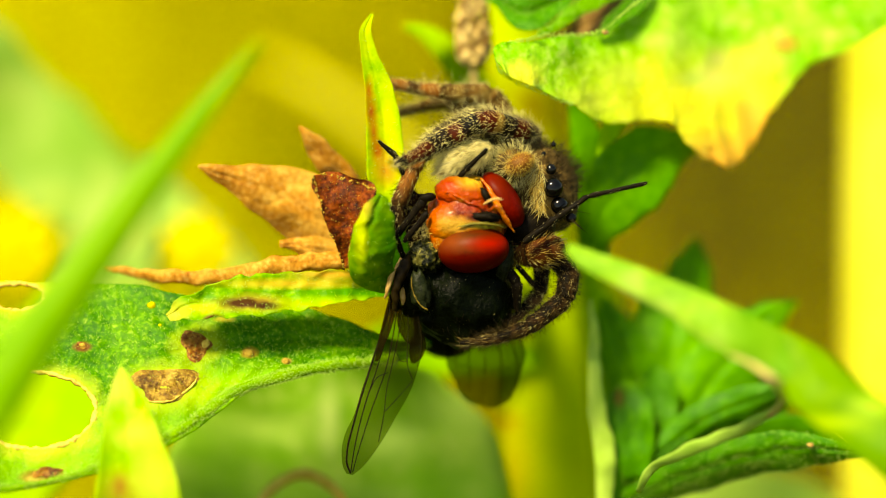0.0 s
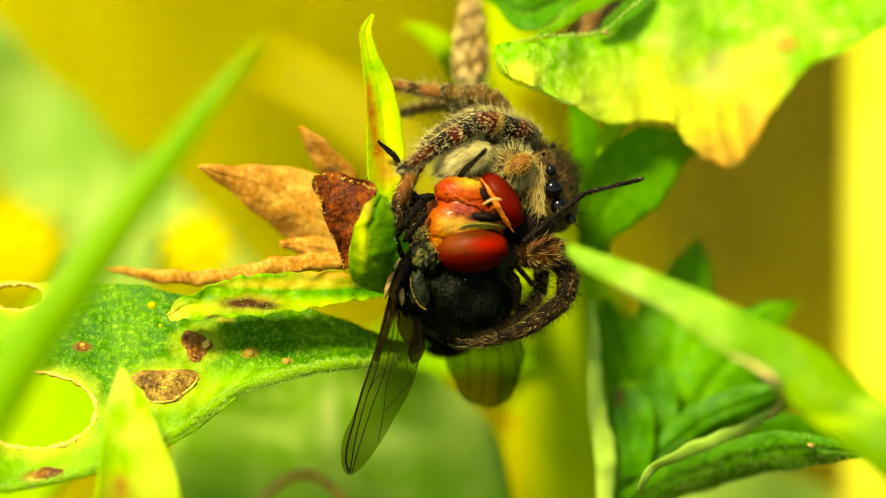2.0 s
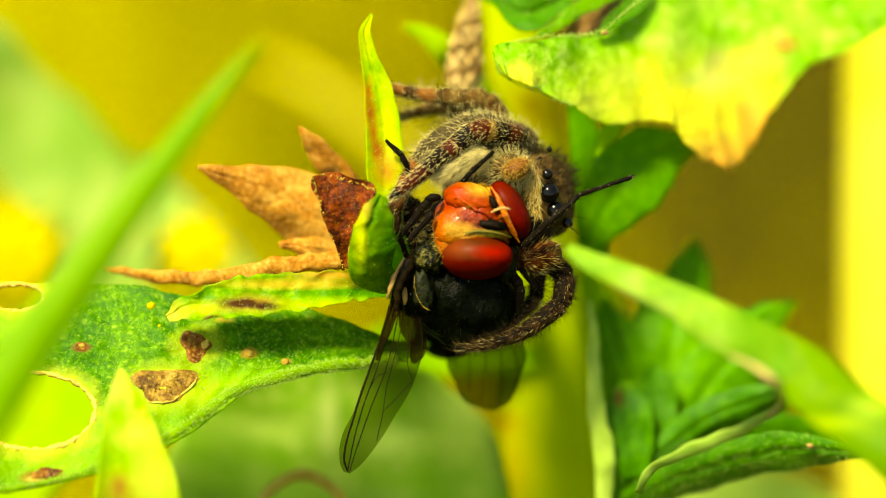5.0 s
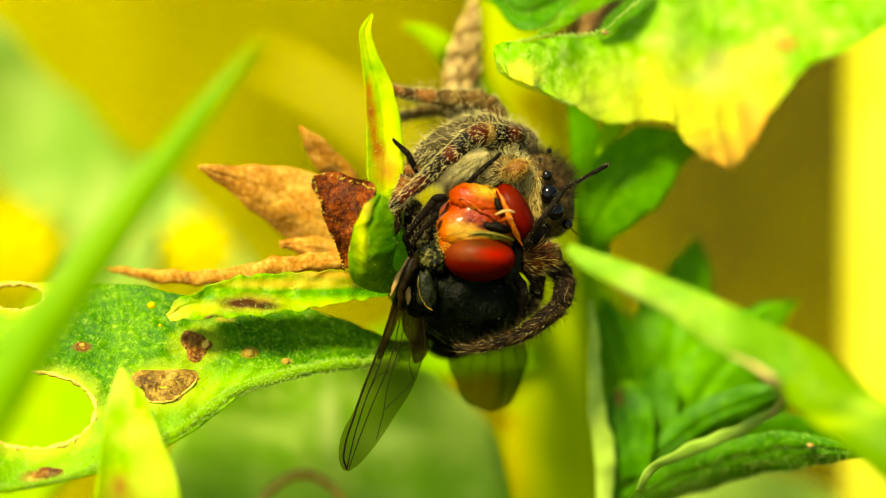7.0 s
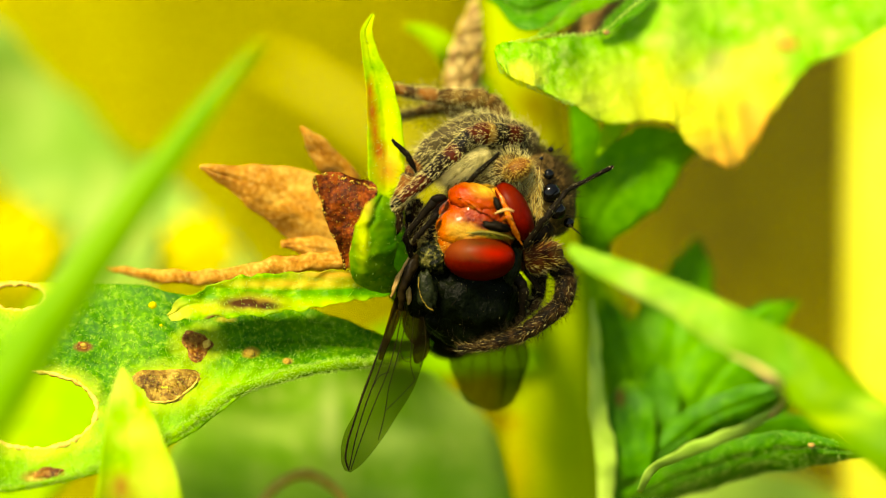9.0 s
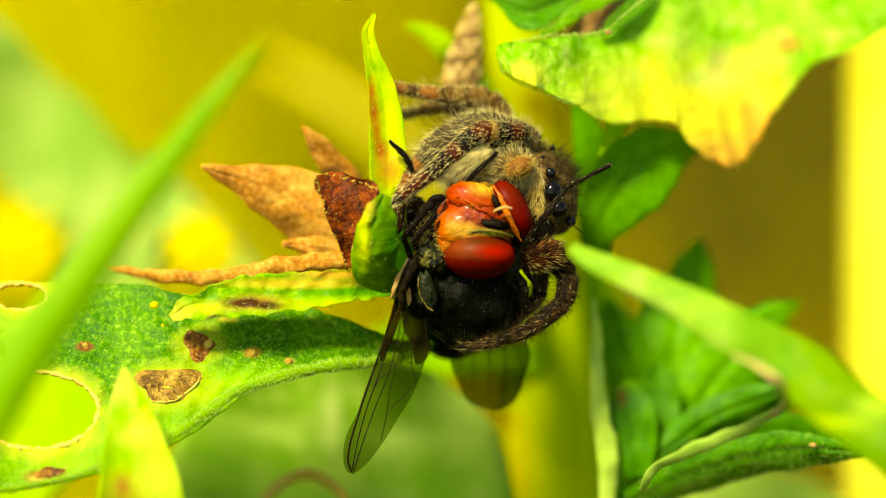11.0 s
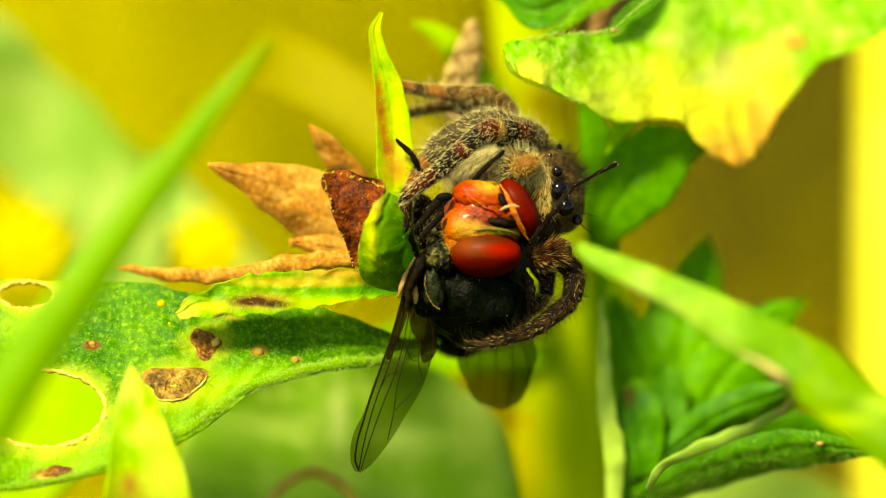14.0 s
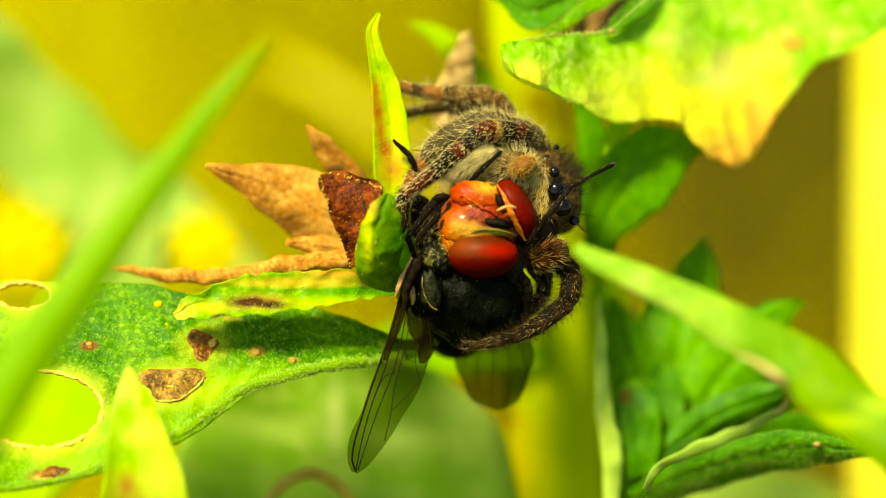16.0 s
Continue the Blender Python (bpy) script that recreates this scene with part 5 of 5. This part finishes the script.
    limb(s, ["leg", "patella"], [at(960, 470, 2), at(955, 520, 1.6), at(900, 575, 1.2)], [.28, .26, .16], SP_LOW, brown, None, "dark hairy leg")
    return s, legs


# ---- fly ----
def wing(owner, rows, veins, label, d_tilt=0.0, skin=None):
    bm = leaf(rows, n=40, m=8, thick=.012, vein=0, tilt=d_tilt, crumple=.05, cr=.9)
    tree = BVHTree.FromBMesh(bm)
    w = part("wing", bm, skin or WING, owner, label)
    for path, r in veins:
        pts = []
        for a, b, *_ in spline(path, 14):
            p = on(tree, a, b, .0)
            if p is not None:
                pts.append((p, r))
        if len(pts) > 2:
            part("vein", tube([(p, q * .8) for p, q in pts], n=28, sides=6), VEIN, w)
    return w


def fly():
    f = thing("fly", at(815, 525, .8), "dead blue-black fly with red eyes and orange face", "fly")
    # thorax
    bm = ball(at(818, 524, 1.4), (1.95, 1.8, 1.80), turn=(0, 15, 0), seg=48, rough=.16, rs=3)
    add_ball(bm, at(742, 500, .6), (.75, .8, 1.25), turn=(0, 12, 0), seg=24, rough=.15)
    coat = coat_of(bm, 260, .45, .011, Vector((0, -.1, -.3)), .5, None, 21)
    specks = coat_of(bm, 120, .03, .012, spread=0, keep=lambda c, n: n.y < .2, seed=22)
    th_tree = BVHTree.FromBMesh(bm)
    th = part("thorax", bm, FLY_DARK, f, "glossy blue-black thorax with pale grains for dust and glints")
    part("bristle", add_hairs(bmesh.new(), coat), FLY_LEG, th, kind="stuff")
    bm = bmesh.new()
    for p, *_ in specks:
        add_grain(bm, p, rng.uniform(.006, .015))
    rg = random.Random(77)
    # neck glints drawn as pale grains: a dense cluster, then larger ones
    for _ in range(260):
        g, k = rg.uniform(0, 6.28), abs(rg.gauss(0, .6))
        hit = th_tree.ray_cast(at(752 + 50 * k * math.cos(g), 456 + 42 * k * math.sin(g), -10), Vector((0, 1, 0)))[0]
        if hit:
            add_grain(bm, hit, .005 + .03 * rg.random() ** 3)
    for _ in range(26):
        hit = th_tree.ray_cast(at(752 + rg.gauss(0, 18), 450 + rg.gauss(0, 16), -10), Vector((0, 1, 0)))[0]
        if hit:
            add_grain(bm, hit + Vector((0, -.03, 0)), rg.uniform(.02, .045))
    part("pollen_glints", bm, DUST_GLINT, th, "pale dust grains, many standing in for glints", kind="stuff")
    part("abdomen", ball(at(790, 574, 4.0), (1.25, 1.2, 1.25), seg=28, rough=.05), FLY_DARK, f)
    # pale plates at the wing root
    part("wing_plate", tube([(at(716, 450, .2), .09), (at(704, 470, -.1), .07), (at(692, 492, -.3), .085), (at(685, 514, -.3), .09), (at(682, 528, -.1), .03)], n=20, crumple=.05, cr=4), CREAM, f, "pale yellow wing plate")
    part("wing_plate", tube([(at(728, 448, 0), .10), (at(714, 474, -.3), .20), (at(702, 510, -.3), .16), (at(698, 550, 0), .08)], n=20, crumple=.08, cr=4), SCLERITE, f, "brown wing plate")
    part("wing_plate", tube([(at(716, 508, .2), .07), (at(713, 524, .1), .12), (at(712, 540, .2), .04)], n=14, crumple=.03, cr=4), CREAM, f)
    part("wing_plate", ball(at(744, 515, -.5), (.32, .22, .74), turn=(0, -10, 0), seg=20, rough=.4, rs=3), PLATE, f, "grey-green side plate")
    part("plate_seam", tube([(at(728, 490, -.6), .004), (at(729, 505, -.73), .008), (at(735, 526, -.75), .005), (at(746, 542, -.72), .009), (at(757, 549, -.63), .022)], n=24, crumple=.03, cr=6), TAN, f, "pale seam of the side plate")
    part("shoulder", ball(at(752, 456, -.1), (.55, .45, .62), turn=(0, -35, 0), seg=32, rough=.3, rs=4), SHEEN, f, "shoulder with painted green-gold sheen")
    part("shoulder", ball(at(893, 462, .2), (.3, .4, .7), turn=(0, 10, 0), seg=24, rough=.25, rs=4), PLATE, f)
    part("calypter", leaf([(742, 590, 1, 8, 8), (740, 608, .9, 14, 13), (736, 626, .9, 14, 14), (730, 642, .9, 3, 3)], n=16, m=5, thick=.05, vein=0, crumple=.05, cr=2), WING_DARK, f, "dark brown lobe")
    part("calypter", leaf([(722, 500, .9, 6, 6), (722, 540, .9, 14, 18), (726, 580, .9, 14, 20), (734, 612, .9, 4, 6)], n=16, m=5, thick=.04, vein=0, crumple=.05, cr=2), WING_DARK, f)
    part("wing_base", leaf([(706, 490, .35, 6, 6), (694, 540, .3, 11, 9), (680, 590, .25, 9, 8), (666, 640, .2, 3, 3)], n=20, m=4, thick=.05, vein=0, crumple=.04, cr=2), WING_DARK, f, "thick brown wing root")

    wing(f, [(709, 480, .5, 8, 8), (709, 540, .5, 24, 24), (710, 600, .4, 40, 40), (697, 650, .3, 41, 42), (679, 700, .2, 39, 40), (658, 750, .1, 32, 34), (638, 790, 0, 27, 32), (628, 814, 0, 20, 25), (622, 829, 0, 13, 16), (619, 839, 0, 5, 6)],
         [([(704, 485), (688, 550), (672, 600), (656, 650), (640, 700), (626, 750), (615, 795), (614, 822), (621, 838)], .045), ([(707, 490), (690, 570), (668, 650), (645, 720), (628, 790), (621, 834)], .028),
          ([(709, 500), (698, 580), (684, 650), (656, 730), (634, 800), (624, 836)], .024), ([(714, 520), (704, 600), (692, 655), (684, 690), (680, 730), (670, 782)], .02), ([(722, 530), (722, 600), (722, 650), (730, 672)], .02),
          ([(730, 674), (706, 702), (682, 728)], .018), ([(686, 660), (668, 668), (655, 690)], .018), ([(740, 560), (746, 610), (738, 650)], .018), ([(700, 620), (712, 640), (722, 640)], .016)],
         "smoky transparent wing with dark veins", -.15)
    wing(f, [(850, 540, 2.4, 30, 30), (858, 590, 2.6, 56, 66), (864, 635, 2.8, 66, 74), (868, 668, 3, 54, 64), (870, 694, 3.1, 44, 56), (872, 712, 3.2, 28, 36), (873, 722, 3.2, 6, 8)],
         [([(880, 560), (910, 620), (918, 660), (900, 700)], .03), ([(910, 560), (934, 610), (930, 660), (905, 708)], .045), ([(830, 570), (808, 620), (806, 655)], .02), ([(860, 560), (886, 630), (886, 710)], .026), ([(845, 560), (858, 630), (858, 708)], .026), ([(838, 560), (830, 630), (832, 690)], .024), ([(800, 640), (850, 655), (925, 645)], .012)],
         "smoky transparent wing behind the body", 0, WING_BACK)

    # head: its own part, so that it can turn
    pivot = HEAD
    bm = ball(at(828, 385, .3), (1.42, 1.35, 1.50), turn=(0, 25, 0), seg=40, rough=.09, rs=4)
    head = part("head", bm, FLY_FACE, f, "orange fly face", origin=pivot)
    head.matrix_basis = Matrix.Translation((pivot - ORIGIN[f.name]) * MM)
    ORIGIN[head.name] = pivot
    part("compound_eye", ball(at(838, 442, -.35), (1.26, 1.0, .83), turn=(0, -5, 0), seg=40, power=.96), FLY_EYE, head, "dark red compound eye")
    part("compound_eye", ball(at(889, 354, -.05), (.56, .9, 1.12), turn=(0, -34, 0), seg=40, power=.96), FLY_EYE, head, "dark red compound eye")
    # cheek rims, face ridges, black lumps painting the shade of hollows, antennae
    part("eye_rim", tube([(at(808, 403, -1.0), .012), (at(825, 399, -1.05), .035), (at(850, 396, -1.08), .055), (at(876, 398, -1.02), .045), (at(896, 403, -.75), .02)], n=24, crumple=.03, cr=4), OLIVE, head, "dull olive rim of the eye")
    part("face_plate", ball(at(820, 344, -.30), (1.0, .72, .62), turn=(0, 14, 0), seg=40, rough=.10, rs=5), FLY_FACE, head, "streaked orange brow")
    part("face_plate", ball(at(803, 391, -.16), (1.0, .82, .84), turn=(0, -28, 0), seg=40, rough=.06, rs=4), FLY_FACE, head, "orange cheek")
    part("cheek", ball(at(786, 422, -.10), (.50, .56, .68), turn=(0, -20, 0), seg=24, rough=.08, rs=3), FLY_FACE, head)
    part("face_ridge", tube([(at(786, 340, -.85), .03), (at(815, 352, -1.0), .05), (at(842, 364, -1.05), .045), (at(856, 370, -1.05), .03)], n=24, crumple=.09, cr=5), FLY_FACE, head)
    part("hollow_shade", ball(at(862, 384, -.98), (.52, .22, .17), turn=(0, 4, 0), seg=20, rough=.4, rs=3), FLY_LEG, head, "black lump standing for the shade of a hollow")
    part("hollow_shade", ball(at(860, 346, -.98), (.13, .2, .30), turn=(0, -30, 0), seg=16, rough=.4, rs=3), FLY_LEG, head)
    part("eye_band", tube([(at(852, 316, -.75), .05), (at(868, 340, -1.0), .08), (at(886, 372, -1.05), .10), (at(902, 400, -.85), .07), (at(910, 410, -.7), .03)], n=24, crumple=.06, cr=5), CREAMFACE, head, "yellow band along the eye")
    part("antenna", tube([(at(856, 362, -1.25), .03), (at(866, 356, -1.42), .05), (at(879, 352, -1.48), .05), (at(889, 354, -1.42), .03)], n=16), CREAM, head, "cream antenna")
    part("antenna", tube([(at(866, 374, -1.3), .05), (at(880, 366, -1.55), .08), (at(886, 376, -1.5), .06)], n=14), FLY_FACE, head)
    rows = []
    rg = random.Random(8)
    for _ in range(150):
        g = rg.uniform(0, 1)
        e = spline([(760, 385), (762, 410), (775, 440), (800, 470)], 40)[int(g * 39)]
        rows.append((at(e[0] + rg.uniform(-6, 10), e[1] + rg.uniform(-6, 6), rg.uniform(-.6, 0)), Vector((-1, -.6, -.2)) + Vector((rg.uniform(-.4, .4), 0, rg.uniform(-.5, .5))), rg.uniform(.1, .2), .01, Vector((0, 0, -.2))))
    part("bristle", add_hairs(bmesh.new(), rows), HAIR_GOLD, head, kind="stuff")

    # legs
    hair = [(90, .10, .006, FLY_LEG, .7), (26, .05, .0065, DUST_GLINT, .2)]
    legs = {"reach": limb(f, ["leg", "tibia", "tarsus"], REACHING[0][1], [.12, .125, .09, .06], FLY_LEG, hair, None, "thin black leg stretched out")}
    limb(f, ["leg", "tarsus"], [at(800, 330, -.2), at(822, 303, -.6), at(862, 264, -1.0)], [.08, .10, .07], FLY_LEG, hair, None, "thin black leg")
    limb(f, ["leg", "tarsus"], [at(725, 330, .7), at(700, 276, .3), at(670, 250, .2)], [.1, .11, .06], FLY_LEG, hair, None, "thin black leg")
    limb(f, ["leg", "tibia"], [at(720, 470, .2), at(700, 420, -.3), at(752, 352, -.6)], [.10, .11, .15], FLY_LEG, hair, None, "bent black leg")
    limb(f, ["leg"], [at(715, 428, -.5), at(756, 378, -.8)], [.10, .12], FLY_LEG, hair)
    part("leg_joint", ball(at(757, 350, -.6), (.30, .25, .17), turn=(0, -10, 0), seg=16, rough=.1), FLY_LEG, f)
    limb(f, ["leg", "tibia"], [at(890, 470, .4), at(915, 500, .2), at(916, 550, .6)], [.17, .2, .12], FLY_LEG, hair, None, "black leg")
    limb(f, ["leg"], [at(915, 470, .6), at(945, 505, .9)], [.09, .1], FLY_LEG, hair)
    return f, legs, head, pivot


# times and small shifts of the animals, in sheet units
TIMES = [0, .5, 1, 1.5, 2, 2.5, 3, 3.5, 4, 5.2, 6.5, 7, 8, 9, 10.2, 11.5, 12.5, 14, 16]
SPIDER = [(0, 0), (.3, .2), (-.6, .2), (-1.3, .6), (-1, 1.3), (-.8, 1.5), (-2, 4.3), (-6, 11), (-4.2, 7), (-6, 8), (-7.3, 9.3), (-6.8, 10.5), (-5.7, 8.5), (-6, 8.6), (-6, 7.2), (-5.8, 6), (-5.7, 6.5),
          (-6, 6.4), (-6, 6.3)]
FLY = [(0, 0, 0), (-.3, 0, 0), (-.8, 0, 0), (-2, 0, 0), (-2, 0, 0), (-3, 0, 0), (-4, 1, 0), (0, 1, 0), (1, 1, .3), (6, 2, 2), (10, 3, 3.3), (10, 4, 3.1), (9, 4, 2.8), (9, 4, 2.6), (7, 4, 2), (6, 4, 1.6), (6, 4, 1.6),
       (6, 4, 1.6), (6, 4, 1.6)]
NOD = [(0, 0)] * 7 + [(0, 11), (2, 8), (1, 9), (0, 11), (-2, 9), (-2, 8), (-3, 8), (-2, 6), (-2, 6), (-2, 6), (-2, 6), (-2, 6)]
NODROLL = [0] * 7 + [2, 2, 3, 4, 4, 4, 4, 3.5, 3, 3, 3, 3]


def J(*rows):
    return [at(*r) for r in rows]


FRONT = [(0, J((935, 235, 1.2), (858, 212, 0), (775, 252, -.3), (725, 282, -1.3), (703, 290, -1.7))),
         (1, J((935, 235, 1.2), (857, 212, 0), (774, 254, -.3), (722, 288, -1.3), (699, 297, -1.7))),
         (1.5, J((935, 235, 1.2), (856, 212, 0), (772, 257, -.3), (720, 294, -1.3), (696, 306, -1.7))),
         (2.5, J((934, 236, 1.2), (856, 213, 0), (772, 257, -.3), (720, 294, -1.3), (696, 306, -1.7))),
         (3, J((930, 238, 1.2), (852, 218, 0), (770, 268, -.3), (715, 314, -1.2), (694, 329, -1.4))),
         (3.5, J((926, 242, 1.2), (850, 228, 0), (775, 282, -.3), (722, 328, -.8), (703, 343, -1))),
         (4, J((926, 240, 1.2), (850, 225, 0), (772, 278, -.3), (720, 324, -.8), (701, 338, -1))),
         (5.2, J((923, 240, 1.2), (848, 230, 0), (774, 288, -.3), (718, 336, -.6), (697, 354, -.8))),
         (6.5, J((920, 240, 1.2), (845, 236, 0), (776, 298, -.3), (715, 350, -.4), (693, 372, -.5))),
         (9, J((920, 240, 1.2), (846, 236, 0), (777, 297, -.3), (717, 348, -.4), (694, 370, -.5))),
         (11.5, J((921, 238, 1.2), (847, 233, 0), (778, 293, -.3), (716, 342, -.4), (694, 363, -.5))),
         (16, J((921, 238, 1.2), (847, 233, 0), (778, 293, -.3), (716, 342, -.4), (694, 363, -.5)))]
REACHING = [(0, J((928, 428, -.4), (985, 386, -.6), (1040, 348, -.6), (1145, 324, -.4))),
            (1, J((928, 428, -.4), (982, 382, -.6), (1035, 341, -.6), (1140, 314, -.4))),
            (2.5, J((926, 428, -.4), (981, 382, -.6), (1034, 341, -.6), (1140, 315, -.4))),
            (3, J((924, 430, -.4), (980, 380, -.6), (1032, 338, -.6), (1138, 305, -.4))),
            (3.5, J((926, 434, -.4), (981, 390, -.6), (1036, 352, -.6), (1138, 321, -.4))),
            (4, J((927, 434, -.4), (982, 392, -.6), (1038, 354, -.6), (1140, 330, -.4))),
            (5.2, J((927, 434, -.4), (974, 388, -.9), (1018, 345, -.6), (1112, 308, .1))),
            (6.5, J((927, 436, -.4), (962, 384, -1.1), (998, 333, -.6), (1078, 288, .5))),
            (7, J((927, 436, -.4), (963, 384, -1.1), (1000, 333, -.6), (1080, 288, .5))),
            (9, J((927, 436, -.4), (964, 386, -1.1), (1002, 337, -.6), (1084, 294, .5))),
            (11.5, J((924, 432, -.4), (960, 382, -1.1), (998, 332, -.6), (1076, 291, .5))),
            (16, J((924, 432, -.4), (960, 382, -1.1), (998, 332, -.6), (1075, 291, .5)))]
SPIKE = [(0, 0, 0, 0), (.5, 0, 11, 0), (1, -1, 16, 0), (1.5, -2, 17, 0), (2, -8, 32, .8), (3, -16, 37, 2), (4, -26, 38, 4), (5.2, -42, 47, 7), (6.5, -56, 56, 9.5), (8, -58, 58, 9.8), (9, -58, 59, 9.8), (10.2, -62, 64, 10),
         (11.5, -66, 70, 10), (12, -69, 76, 10), (13, -75, 86, 10), (13.5, -78, 92, 10), (14, -80, 98, 10), (15, -84, 110, 10), (16, -86, 118, 10)]


def shifted(ob, da, db, roll=0.0):
    """The pose of a thing (metres, working frame) moved over the sheet and rolled clockwise."""
    o = ORIGIN[ob.name]
    k = (1 + o.y / REACH) / 50
    return Matrix.Translation((o + Vector((da * k, 0, -db * k))) * MM) @ pose(0, 0, 0, 0, roll, 0)


def glide(table, t):
    """A row of a table at t, between its rows."""
    return [float(np.interp(t, TIMES, [r[k] for r in table])) for k in range(len(table[0]))]


def key_leg(owner, table, segs, lengths, posed):
    """Key the segments of a leg so that its joints pass through the table's places."""
    rows = [[] for _ in segs]
    for t, joints in table:
        inv = posed(t).inverted()
        ms = [inv @ m for m in chain(joints, lengths)]
        for i, m in enumerate(ms):
            rows[i].append((t, m if i == 0 else ms[0].inverted() @ m))
    for ob, r in zip(segs, rows):
        walk(ob, r)
        for h in ob_hair.get(ob.name, []):
            walk(h, r)


ground()
dry_grass()
weed()
straw_stem()
grass_blade()
dry_straw()
yellow_flower(350, 440, 17, 1.5)
yellow_flower(22, 440, 19, 1.9)
the_spike = seed_spike()
the_spider, spider_legs = spider()
the_fly, fly_legs, fly_head, head_pivot = fly()


def motions():
    walk(the_spike, [(t, BASE @ shifted(the_spike, a, b, r)) for t, a, b, r in SPIKE])
    walk(the_spider, [(t, BASE @ shifted(the_spider, *r)) for t, r in zip(TIMES, SPIDER)])
    walk(the_fly, [(t, BASE @ shifted(the_fly, *r)) for t, r in zip(TIMES, FLY)])
    home = head_pivot - ORIGIN[the_fly.name]
    walk(fly_head, [(t, Matrix.Translation((home + Vector((a, 0, -b)) / 50) * MM) @ pose(0, 0, 0, 0, r, 0)) for t, (a, b), r in zip(TIMES, NOD, NODROLL)])
    key_leg(the_spider, FRONT, *spider_legs["front"], lambda t: shifted(the_spider, *glide(SPIDER, t)))
    key_leg(the_fly, REACHING, *fly_legs["reach"], lambda t: shifted(the_fly, *glide(FLY, t)))


motions()
